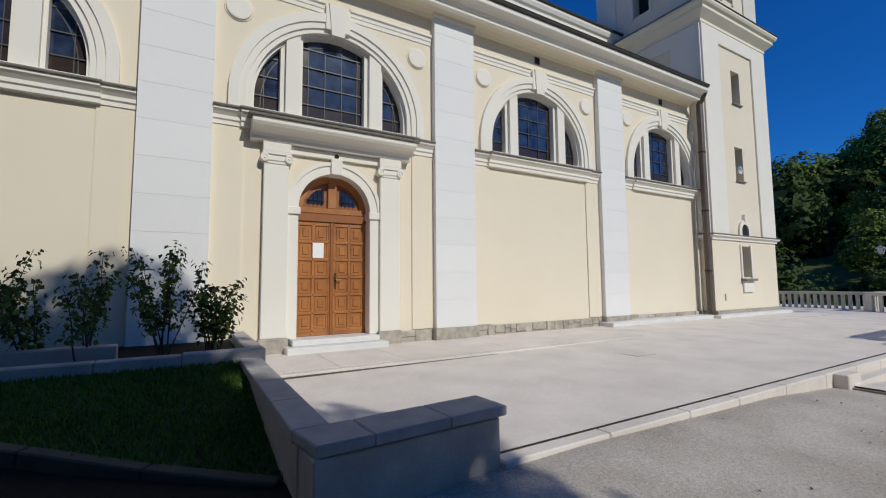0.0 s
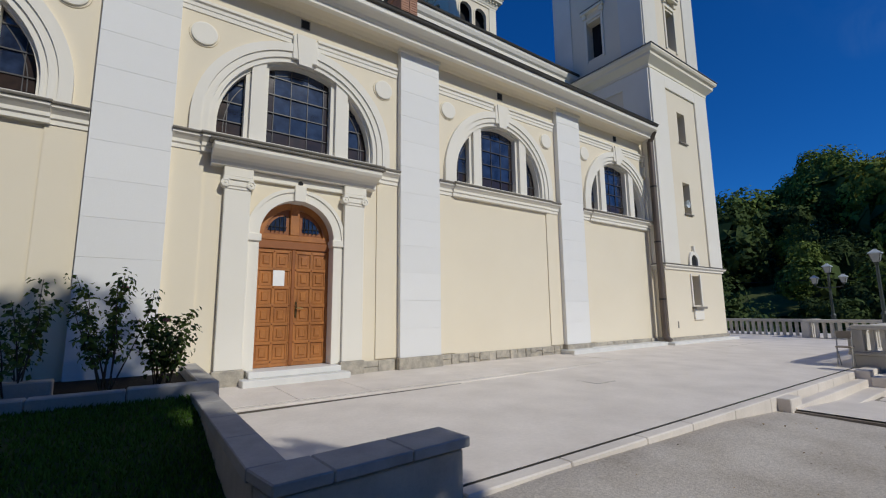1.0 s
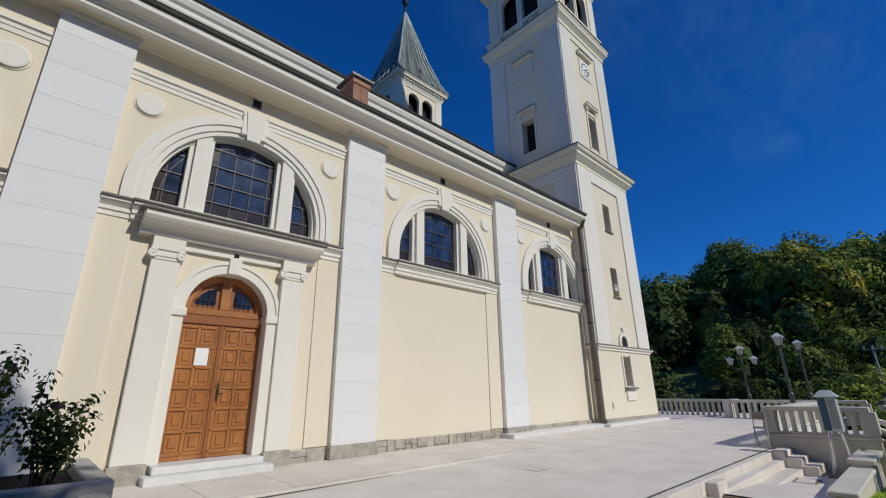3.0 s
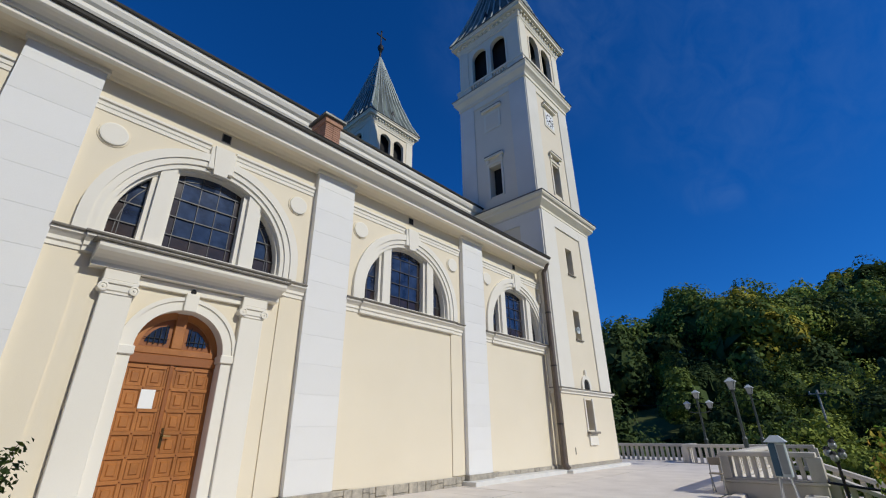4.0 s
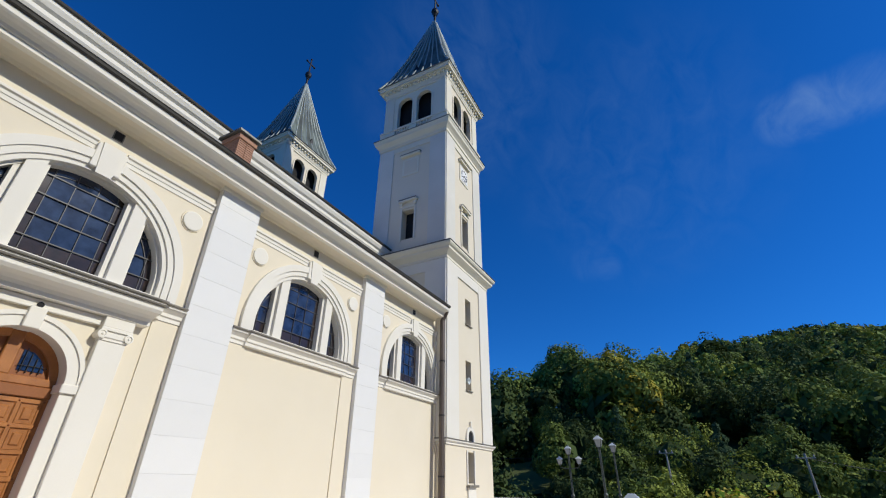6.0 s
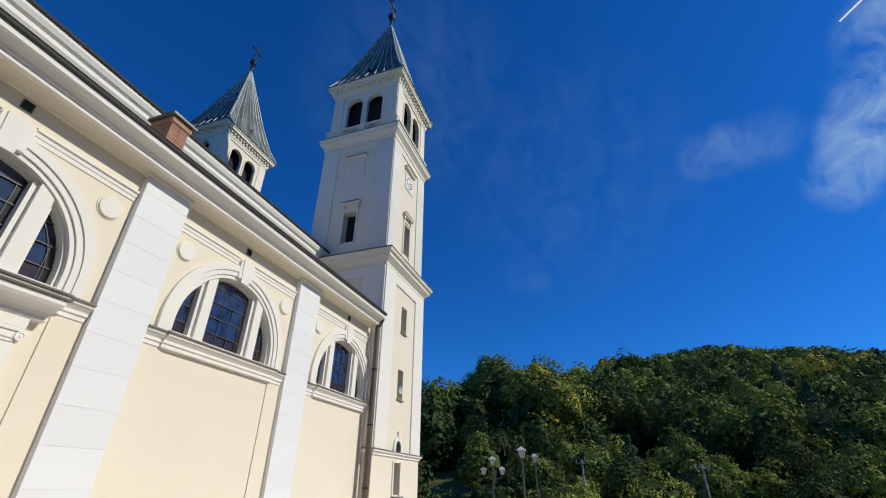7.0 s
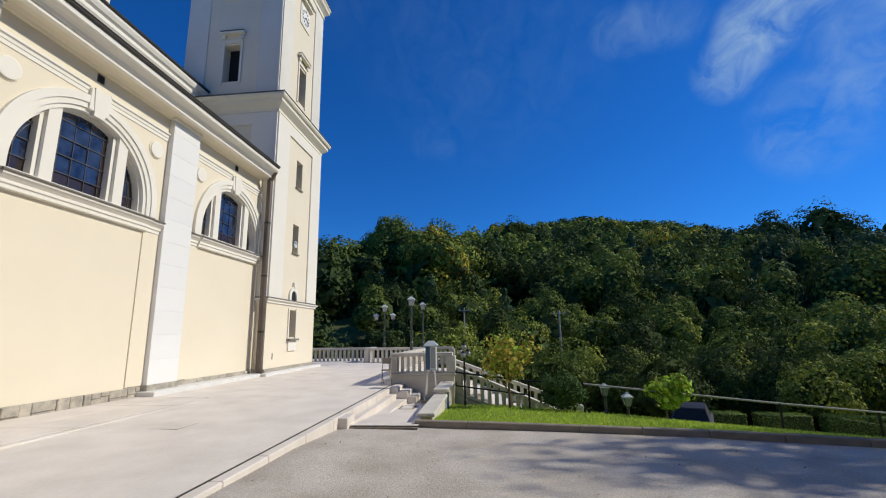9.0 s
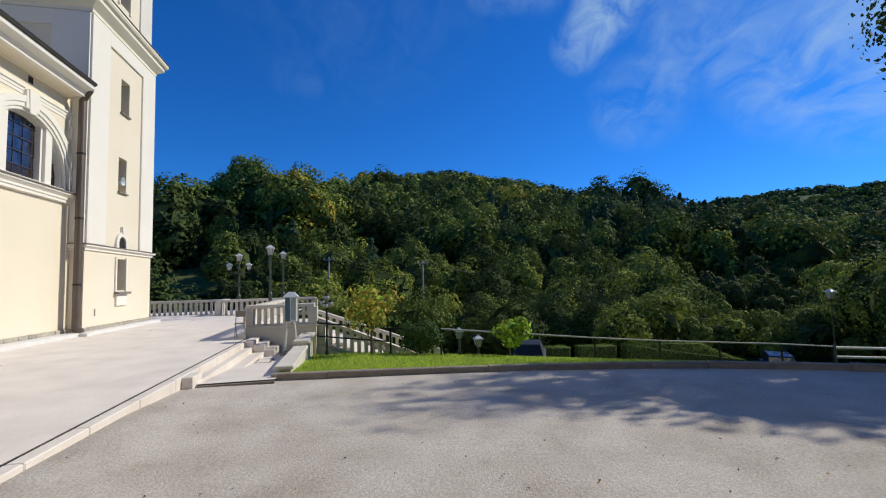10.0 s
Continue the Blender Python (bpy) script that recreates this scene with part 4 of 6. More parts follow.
# ---- towers ----
def tower(cx, cy, label):
    t = thing("bell_tower", label, "tower", "twin bell towers")
    lo, up, be = 2.22, 2.10, 2.05

    def faces(h, z0, z1, holes_by_side, mat, name, depth=0.4):
        for q in range(4):
            def place(u, z, d, q=q):
                p = [(u, -h + d), (h - d, u), (-u, h - d), (-h + d, -u)][q]
                return (cx + p[0], cy + p[1], z)
            ob = part(name, hole_wall(bmesh.new(), -h, h, z0, z1, holes_by_side.get(q, []), place, depth), mat, t)
            for a, b, c, d in holes_by_side.get(q, []):
                # near-black back in place of the dark inside the window
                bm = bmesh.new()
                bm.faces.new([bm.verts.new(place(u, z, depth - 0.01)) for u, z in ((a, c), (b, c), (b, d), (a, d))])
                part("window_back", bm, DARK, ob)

    def on_side(q, u0, u1, z0, z1, h, proud, mat, name, bev=0.006, parent=None):
        """A raised band on one side of the shaft."""
        bm = bevel_box(u0, u1, -h - proud, -h, z0, z1, bev)
        bmesh.ops.rotate(bm, verts=bm.verts, cent=(0, 0, 0), matrix=Matrix.Rotation(radians(90) * q, 3, "Z"))
        bmesh.ops.translate(bm, verts=bm.verts, vec=(cx, cy, 0))
        return part(name, bm, mat, parent or t)

    low = [(-0.38, 0.23, 1.42, 2.51), (-0.38, 0.17, 4.88, 6.12), (-0.33, 0.26, 7.76, 9.0)]
    faces(lo, -0.3, 10.6, {0: low, 3: []}, CREAM, "lower_shaft")
    for q in range(4):
        for u in (-lo, lo - 1.05):
            on_side(q, u, u + 1.05, 2.9, 10.26, lo, 0.06, WHITE, "corner_strip")
        on_side(q, -lo + 1.05, lo - 1.05, 9.76, 10.26, lo, 0.058, WHITE, "top_band")
    # arched niche and framed window at the foot
    m = Matrix.Translation((cx, cy - lo, 0))
    bm = arch_ring(bmesh.new(), -0.1, 0.24, 0.40, 2.88, 3.06, -0.07, 0.0, 16)
    bmesh.ops.transform(bm, matrix=m, verts=bm.verts)
    part("niche_surround", bm, WHITE, t)
    # near-black sheet in place of the shade in the niche
    bm = bmesh.new()
    bm.faces.new([bm.verts.new((x, -0.015, z)) for x, z in [(-0.34, 2.88)] + arch_line(-0.1, 0.24, 3.06, 12) + [(0.14, 2.88)]])
    bmesh.ops.transform(bm, matrix=m, verts=bm.verts)
    part("niche_back", bm, DARK, t)
    part("niche_key", bevel_box(cx - 0.16, cx - 0.04, cy - lo - 0.1, cy - lo, 3.42, 3.65, 0.008), WHITE, t)
    on_side(0, 0.23, 0.32, 1.37, 2.57, lo, 0.05, WHITE, "window_surround")
    on_side(0, -0.46, -0.38, 1.37, 2.57, lo, 0.05, WHITE, "window_surround")
    on_side(0, -0.48, 0.38, 1.28, 1.36, lo, 0.16, LEDGE_CAP, "window_sill")
    on_side(0, -0.40, 0.30, 0.88, 1.28, lo, 0.06, WHITE, "window_apron")
    for a, b, c, d in low[1:]:
        on_side(0, a - 0.04, b + 0.04, c - 0.05, c, lo, 0.07, LEDGE_CAP, "window_sill")
    spk = part("loudspeaker", lathe(bmesh.new(), [(0.05, -0.1), (0.06, 0.0), (0.13, 0.08), (0.15, 0.16), (0.12, 0.15), (0.03, 0.05)], 14, Matrix.Translation((cx - 0.12, cy - lo + 0.12, 5.28)) @ Matrix.Rotation(radians(90), 4, "X")), GREY_BOX, t, "grey horn loudspeaker")
    on_side(0, -1.62, -1.55, 0.62, 0.85, lo, 0.012, LEDGE_CAP, "vent_plate")
    square = square_ring(bmesh.new(), [(0, 2.68), (0.05, 2.69), (0.05, 2.74), (0.10, 2.78), (0.13, 2.80), (0.13, 2.85), (0, 2.86)], cx, cy, lo, lo)
    part("ledge", square, WHITE, t)
    part("ledge_cap", square_ring(bmesh.new(), [(0, 2.862), (0.15, 2.852), (0.155, 2.87), (0, 2.91)], cx, cy, lo, lo), LEDGE_CAP, t)
    part("footing", square_ring(bmesh.new(), [(0, 0.0), (0.3, 0.0), (0.3, 0.16), (0.26, 0.18), (0, 0.19)], cx, cy, lo, lo), MARBLE, t)
    part("plinth", square_ring(bmesh.new(), [(0, 0.19), (0.05, 0.19), (0.05, 0.30), (0, 0.31)], cx, cy, lo, lo), PLINTH, t)
    part("first_cornice", square_ring(bmesh.new(), [(0, 10.27), (0.06, 10.29), (0.06, 10.39), (0.16, 10.49), (0.26, 10.59), (0.28, 10.61), (0.28, 10.71), (0.36, 10.77), (0.40, 10.84), (0.40, 10.91), (-0.1, 10.96)], cx, cy, lo, lo), TOWER_GREY, t)
    part("first_cornice_cap", square_ring(bmesh.new(), [(-0.1, 10.962), (0.41, 10.913), (0.43, 10.93), (0.42, 10.96), (-0.12, 11.13)], cx, cy, lo, lo), SHEET, t)
    # upper shaft
    wz = (-0.36, 0.34, 11.85, 13.55)
    faces(up, 10.9, 18.3, {0: [wz], 1: [wz], 2: [wz], 3: [wz]}, CREAM if cy < 8 else WHITE, "upper_shaft")
    for q in range(4):
        for u in (-up, up - 0.95):
            on_side(q, u, u + 0.95, 11.1, 17.9, up, 0.05, TOWER_STRIP, "corner_strip")
        on_side(q, -up + 0.95, up - 0.95, 17.55, 17.9, up, 0.048, TOWER_GREY, "top_band")
        for u in (-0.46, 0.34):
            on_side(q, u, u + 0.10, 11.75, 13.65, up, 0.05, TOWER_GREY, "window_surround")
        on_side(q, -0.46, 0.44, 13.65, 13.78, up, 0.05, TOWER_GREY, "window_lintel")
        on_side(q, -0.56, 0.54, 14.0, 14.1, up, 0.18, TOWER_GREY, "window_hood")
        on_side(q, -0.54, 0.52, 14.102, 14.14, up, 0.20, SHEET, "hood_cap")
        on_side(q, -0.5, -0.34, 13.8, 14.0, up, 0.10, TOWER_GREY, "hood_bracket")
        on_side(q, 0.32, 0.48, 13.8, 14.0, up, 0.10, TOWER_GREY, "hood_bracket")
        fr = on_side(q, -0.52, 0.50, 15.75, 16.85, up, 0.04, TOWER_GREY, "square_frame")
        on_side(q, -0.62, 0.60, 17.0, 17.12, up, 0.16, TOWER_GREY, "frame_hood")
        on_side(q, -0.64, 0.62, 17.122, 17.15, up, 0.18, SHEET, "hood_cap")
        if q == 0:
            clock = on_side(q, -0.40, 0.38, 15.87, 16.73, up, 0.055, PAPER, "clock_face")
            for k in range(12):
                a = 2 * math.pi * k / 12
                b = bx(-0.03, 0.03, -up - 0.066, -up - 0.0555, 0.27, 0.37)
                bmesh.ops.transform(b, matrix=Matrix.Translation((cx - 0.01, cy, 16.3)) @ Matrix.Rotation(a, 4, "Y"), verts=b.verts)
                part("hour_mark", b, IRON, clock)
            for a, ln in ((2.1, 0.3), (4.0, 0.22)):
                b = bx(-0.025, 0.025, -up - 0.075, -up - 0.067, -0.05, ln)
                bmesh.ops.transform(b, matrix=Matrix.Translation((cx - 0.01, cy, 16.3)) @ Matrix.Rotation(a, 4, "Y"), verts=b.verts)
                part("clock_hand", b, IRON, clock)
        else:
            on_side(q, -0.40, 0.38, 15.87, 16.73, up, 0.05, CREAM, "blind_panel")
    part("second_cornice", square_ring(bmesh.new(), [(0, 17.95), (0.07, 17.98), (0.07, 18.15), (0.16, 18.27), (0.26, 18.38), (0.28, 18.52), (0.33, 18.60), (0.33, 18.66), (-0.1, 18.70)], cx, cy, up, up), TOWER_GREY, t)
    part("second_cornice_cap", square_ring(bmesh.new(), [(-0.1, 18.702), (0.34, 18.662), (0.36, 18.68), (0.34, 18.71), (-0.1, 18.76)], cx, cy, up, up), SHEET, t)
    # belfry with paired arches
    for q in range(4):
        bm = bmesh.new()
        arch_wall(bm, -be, 0.0, 18.5, 22.4, -0.64, 0.49, 19.5, 21.25, -be, -be + 0.2, 14)
        arch_wall(bm, 0.0, be, 18.5, 22.4, 0.64, 0.49, 19.5, 21.25, -be, -be + 0.2, 14)
        for c in (-0.64, 0.64):
            arch_ring(bm, c, 0.49, 0.59, 19.5, 21.25, -be - 0.04, -be, 14)
        mt = Matrix.Translation((cx, cy, 0)) @ Matrix.Rotation(radians(90) * q, 4, "Z")
        bmesh.ops.transform(bm, matrix=mt, verts=bm.verts)
        part("belfry_wall", bm, CREAM if q != 3 else TOWER_GREY, t)
        for u in (-be, be - 0.62):
            on_side(q, u, u + 0.62, 19.4, 22.1, be, 0.05, TOWER_GREY, "belfry_strip")
        on_side(q, -be, be, 22.1, 22.25, be, 0.06, TOWER_GREY, "belfry_band")
        ov = 0.18 if q in (0, 2) else -0.002
        on_side(q, -be - ov, be + ov, 19.28, 19.40, be, 0.18, TOWER_GREY, "parapet_rail")
        on_side(q, -be - ov, be + ov, 18.6, 18.78, be, 0.18, TOWER_GREY, "parapet_base")
        for u0, u1 in ((-be - ov * 0.8, -be + 0.85), (be - 0.85, be + ov * 0.8), (-0.25, 0.25)):
            on_side(q, u0, u1, 18.782, 19.278, be, 0.15, TOWER_GREY, "parapet_pier")
        for c in (-0.72, 0.72):
            for k in range(5):
                x = c - 0.36 + k * 0.18
                b = lathe(bmesh.new(), [(0.05, 18.78), (0.07, 18.92), (0.035, 19.08), (0.06, 19.28)], 8, mt @ Matrix.Translation((x, -be - 0.09, 0)))
                part("baluster", b, WHITE, t)
        for k in range(15):
            u = -be + 0.1 + k * (2 * be - 0.2) / 14
            on_side(q, u - 0.07, u + 0.07, 22.48, 22.62, be, 0.25, TOWER_GREY, "dentil", 0.004)
    # near-black blocks fill the belfry so that its arches look unlit
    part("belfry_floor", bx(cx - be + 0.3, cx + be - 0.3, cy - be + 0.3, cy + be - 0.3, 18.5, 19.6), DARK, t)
    part("belfry_dark_fill", bx(cx - be + 0.5, cx + be - 0.5, cy - be + 0.5, cy + be - 0.5, 19.6, 22.4), DARK, t)
    part("top_cornice", square_ring(bmesh.new(), [(-0.3, 22.25), (0.08, 22.25), (0.14, 22.45), (0.14, 22.62), (0.36, 22.66), (0.36, 22.80), (0.42, 22.86), (0.42, 22.92), (-0.3, 22.95)], cx, cy, be, be), TOWER_GREY, t)
    part("eaves_edge", square_ring(bmesh.new(), [(-0.3, 22.952), (0.44, 22.922), (0.47, 22.95), (0.45, 22.99), (-0.3, 23.05)], cx, cy, be, be), SHEET, t)
    # spire of standing-seam sheets
    e, top = be + 0.40, 31.3
    prof = [(e, 22.99), (e * 0.80, 24.1), (e * 0.53, 26.3), (0.06, top)]
    sp = part("spire", bmesh.new(), COPPER, t)
    for q in range(4):
        mt = Matrix.Translation((cx, cy, 0)) @ Matrix.Rotation(radians(90) * q, 4, "Z")
        n = 8
        for i in range(n):
            f0, f1 = -1 + 2 * i / n, -1 + 2 * (i + 1) / n
            bm = bmesh.new()
            a = [bm.verts.new((f0 * h, -h, z)) for h, z in prof]
            b = [bm.verts.new((f1 * h, -h, z)) for h, z in prof]
            for k in range(3):
                bm.faces.new((a[k], b[k], b[k + 1], a[k + 1]))
            bmesh.ops.transform(bm, matrix=mt, verts=bm.verts)
            part("sheet", bm, COPPER, sp)
            if i:
                bm = bmesh.new()
                for (h0, z0), (h1, z1) in zip(prof, prof[1:]):
                    rod(bm, (f0 * h0, -h0 - 0.01, z0), (f0 * h1, -h1 - 0.01, z1), 0.055, 0.035, 4)
                bmesh.ops.transform(bm, matrix=mt, verts=bm.verts)
                part("seam", bm, COPPER_SEAM, sp)
        bm = bmesh.new()
        for (h0, z0), (h1, z1) in zip(prof, prof[1:]):
            rod(bm, (-h0, -h0, z0), (-h1, -h1, z1), 0.085, 0.06, 6)
        bmesh.ops.transform(bm, matrix=mt, verts=bm.verts)
        part("hip", bm, COPPER_SEAM, sp)
        # small dormer
        bm = bmesh.new()
        v = [bm.verts.new(p) for p in ((-0.22, -2.1, 23.75), (0.22, -2.1, 23.75), (0, -2.1, 24.35), (-0.22, -1.6, 23.75), (0.22, -1.6, 23.75), (0, -1.55, 24.35))]
        for f in ((0, 1, 2), (0, 2, 5, 3), (1, 4, 5, 2)):
            bm.faces.new([v[i] for i in f])
        bmesh.ops.transform(bm, matrix=mt, verts=bm.verts)
        part("dormer", bm, IRON, sp)
    fin = part("finial", lathe(bmesh.new(), [(0.10, 31.0), (0.08, 31.9), (0.13, 31.95), (0.09, 32.05), (0.22, 32.25), (0.28, 32.45), (0.22, 32.66), (0.06, 32.75), (0.04, 33.0)], 14, Matrix.Translation((cx, cy, 0))), IRON, t)
    bm = rod(bmesh.new(), (cx, cy, 32.9), (cx, cy, 34.4), 0.06, segs=8)
    rod(bm, (cx - 0.42, cy, 33.85), (cx + 0.42, cy, 33.85), 0.055, segs=8)
    for p in ((-0.44, 33.85), (0.44, 33.85), (0, 34.42)):
        bmesh.ops.create_icosphere(bm, subdivisions=1, radius=0.1, matrix=Matrix.Translation((cx + p[0], cy, p[1])))
    part("cross", bm, IRON, fin)
    return t


tower(14.78, 1.80, "cream and white bell tower with clock, belfry and metal spire")
tower(14.72, 14.3, "matching bell tower beyond the roof with a metal spire")

# ---- balustrades, stairs and lamps of the forecourt ----
bal_mesh = None


def balustrade(name, a, b, z0a, z0b, h, label, cap=0.12, pitch=0.23, pier=True, foot=0.14, wide=1.0):
    """A stone balustrade from a to b (x, y) with flat bars; z0a and z0b are the foot heights at both ends."""
    global bal_mesh
    if bal_mesh is None:
        bm = bevel_box(-0.055, 0.055, -0.06, 0.06, 0, 1, 0.012)
        bal_mesh = bpy.data.meshes.new("baluster")
        bm.to_mesh(bal_mesh), bm.free()
        bal_mesh.materials.append(BALUSTRADE)
    t = thing(name, label, "balustrade", "forecourt balustrades")
    a, b = Vector((*a, z0a)), Vector((*b, z0b))
    d = b - a
    flat = Vector((d.x, d.y, 0))
    yaw = math.atan2(d.y, d.x)
    L = flat.length
    slope = d.z / L

    def rail(nm, za, zb, w, over=0.0):
        bm = bmesh.new()
        v = []
        for s in (-over, L + over):
            for y in (-w, w):
                for z in (za, zb):
                    v.append(bm.verts.new((s, y, z + slope * s)))
        for f in ((0, 1, 3, 2), (4, 6, 7, 5), (0, 4, 5, 1), (2, 3, 7, 6), (0, 2, 6, 4), (1, 5, 7, 3)):
            bm.faces.new([v[i] for i in f])
        bmesh.ops.bevel(bm, geom=bm.edges[:], offset=0.012, segments=1, affect="EDGES")
        bmesh.ops.transform(bm, matrix=Matrix.Translation(a) @ Matrix.Rotation(yaw, 4, "Z"), verts=bm.verts)
        part(nm, bm, BALUSTRADE, t)
    rail("foot_rail", 0, foot, 0.13)
    rail("top_rail", h - cap, h, 0.15, 0.05)
    n = max(2, int(L / pitch))
    for i in range(n):
        s = (i + 0.5) * L / n
        m = Matrix.Translation((a.x + flat.x * s / L, a.y + flat.y * s / L, a.z + slope * s + foot - 0.01)) @ Matrix.Rotation(yaw, 4, "Z") @ Matrix.Diagonal((wide, 1, h - cap - foot + 0.02, 1))
        piece("baluster", bal_mesh, t, m)
    if pier:
        for s in (0.0, L):
            bm = bevel_box(s - 0.13, s + 0.13, -0.14, 0.14, slope * s, h - cap + slope * s + 0.005, 0.012)
            bmesh.ops.transform(bm, matrix=Matrix.Translation(a) @ Matrix.Rotation(yaw, 4, "Z"), verts=bm.verts)
            part("pier", bm, BALUSTRADE, t)
    return t


balustrade("terrace_balustrade", (21.3, 5.0), (21.3, -2.05), -0.04, -0.06, 0.85, "pale stone balustrade along the far terrace edge")
balustrade("terrace_balustrade", (19.9, -2.17), (19.9, -6.6), -0.06, -0.06, 0.87, "pale stone balustrade with lamp posts behind it")
balustrade("terrace_balustrade", (21.3, -2.17), (20.05, -2.17), -0.06, -0.06, 0.87, "short return of a pale stone balustrade", pier=False)
ped = thing("stair_head", "stone base wall carrying a balustrade at the stair head", "wall", kind="structure")
part("base_wall", bevel_box(10.18, 10.44, -7.44, -5.55, -1.2, 0.27, 0.012), BALUSTRADE, ped)
part("side_wall", bevel_box(10.445, 16.0, -5.80, -5.55, -0.6, 0.27, 0.012), BALUSTRADE, ped)
part("stair_floor", bx(10.4, 16.0, -7.3, -5.8, -1.0, 0.05), TERRACE, ped)
part("coping", bevel_box(10.13, 10.48, -7.48, -5.51, 0.275, 0.33, 0.012), BALUSTRADE, ped)
balustrade("stair_head_balustrade", (10.3, -5.65), (10.3, -7.34), 0.332, 0.332, 0.575, "pale stone balustrade on a low wall above the landing", pitch=0.165, cap=0.10, foot=0.04, wide=0.75)
balustrade("stair_head_balustrade", (10.45, -5.65), (15.8, -5.65), 0.28, 0.28, 0.58, "pale stone balustrade along the stair well", cap=0.10, foot=0.06)
balustrade("stair_balustrade", (10.5, -7.5), (10.5, -10.75), -0.26, -1.62, 0.74, "stone balustrade sloping down beside the stairs", foot=0.08, cap=0.10, pitch=0.2)
balustrade("stair_balustrade", (13.2, -7.1), (13.2, -11.5), -0.10, -1.70, 0.70, "far stone balustrade sloping down beside the stairs")
stairs = thing("stairs", "pale stone stairs going down beside the lawn", "stairs", kind="structure")
for k in range(12):
    part("step", bevel_box(10.64, 13.06, -7.2 - 0.32 * (k + 1), -7.2 - 0.32 * k, -2.6, 0.0 - 0.15 * k, 0.01), TERRACE, stairs)
part("stair_wall", extrude_x(bmesh.new(), [(-7.45, -0.265), (-10.85, -1.69), (-10.85, -2.6), (-7.45, -1.3)], 10.36, 10.63), BALUSTRADE, stairs)


def lantern(parent, x, y, z, s=1.0):
    """A four-sided lantern widening upwards, with a pitched hat."""
    g = bmesh.new()
    v = []
    for h, w in ((0.0, 0.085), (0.30, 0.15)):
        v.append([g.verts.new((x + sx * w * s, y + sy * w * s, z + h * s)) for sx, sy in ((-1, -1), (1, -1), (1, 1), (-1, 1))])
    for i in range(4):
        j = (i + 1) % 4
        g.faces.new((v[0][i], v[0][j], v[1][j], v[1][i]))
    g.faces.new(v[0][::-1]), g.faces.new(v[1])
    lan = part("lantern", g, LAMP_GLASS, parent, "opal glass lantern with a metal hat")
    b = bmesh.new()
    for sx, sy in ((-1, -1), (1, -1), (1, 1), (-1, 1)):
        rod(b, (x + sx * 0.087 * s, y + sy * 0.087 * s, z), (x + sx * 0.154 * s, y + sy * 0.154 * s, z + 0.3 * s), 0.012 * s, segs=5)
    part("lantern_frame", b, LAMP_GREEN, lan)
    hat = bmesh.new()
    r = [[hat.verts.new((x + sx * w * s, y + sy * w * s, z + h * s)) for sx, sy in ((-1, -1), (1, -1), (1, 1), (-1, 1))] for h, w in ((0.30, 0.18), (0.335, 0.175), (0.44, 0.05), (0.47, 0.045))]
    for p, q in zip(r, r[1:]):
        for i in range(4):
            j = (i + 1) % 4
            hat.faces.new((p[i], p[j], q[j], q[i]))
    hat.faces.new(r[0][::-1]), hat.faces.new(r[-1])
    part("hat", hat, GREY_BOX, lan)
    part("cup", lathe(bmesh.new(), [(0.03 * s, -0.10 * s), (0.05 * s, -0.06 * s), (0.09 * s, -0.005 * s)], 8, Matrix.Translation((x, y, z))), LAMP_GREEN, lan)
    return lan


def lamp_post(x, y, z, h, label, arms=0, s=1.0, r=0.05):
    t = thing("street_lamp", label, "street lamp", "forecourt lamps")
    part("post", lathe(bmesh.new(), [(r * 2.1, z), (r * 2.1, z + 0.08), (r * 1.4, z + 0.14), (r * 1.35, z + h * 0.33), (r * 1.7, z + h * 0.35), (r * 0.9, z + h * 0.38), (r * 0.8, z + h - 0.12 * s), (r * 1.2, z + h - 0.09 * s)], 12, Matrix.Translation((x, y, 0))), LAMP_GREEN, t)
    lantern(t, x, y, z + h, s)
    for k in range(arms):
        q = -1 if k else 1
        pts = [(0, 0), (0.12, -0.06), (0.30, -0.02), (0.42, 0.0)]
        for (a, b), (c, d) in zip(pts, pts[1:]):
            part("arm", rod(bmesh.new(), (x, y + q * a, z + h - 0.55 + b), (x, y + q * c, z + h - 0.55 + d), 0.02, segs=6), LAMP_GREEN, t)
        lantern(t, x, y + q * 0.45, z + h - 0.42, s * 0.9)
    return t


lamp_post(20.3, -2.985, 0.05, 2.62, "dark three-armed lamp post with opal lanterns", arms=2, s=0.80, r=0.055)
lamp_post(19.0, -4.66, 0.05, 2.82, "tall dark lamp post with a large opal lantern", s=1.0, r=0.06)
lamp_post(20.6, -5.0, 0.05, 2.70, "slim dark lamp post with an opal lantern", s=0.84, r=0.05)
lamp_post(9.8, -11.47, -0.85, 0.60, "short path lamp with an opal lantern on the lawn", s=0.66, r=0.04)
lamp_post(9.8, -12.04, -0.95, 0.43, "low path lamp with an opal lantern on the lawn", s=0.72, r=0.035)
lamp_post(8.0, -22.7, -2.3, 2.87, "lone lantern on a dark post among the trees", s=0.62, r=0.02)
gl = thing("globe_lamp", "thin dark lamp post with clustered glass globes", "street lamp", "forecourt lamps")
part("foot_plate", bevel_box(9.72, 10.08, -7.88, -7.60, -0.9, -0.53, 0.02), MARBLE, gl)
part("post", lathe(bmesh.new(), [(0.05, -0.62), (0.045, -0.4), (0.03, -0.36), (0.028, 0.72), (0.05, 0.75), (0.03, 0.78)], 10, Matrix.Translation((9.9, -7.74, 0))), IRON, gl)
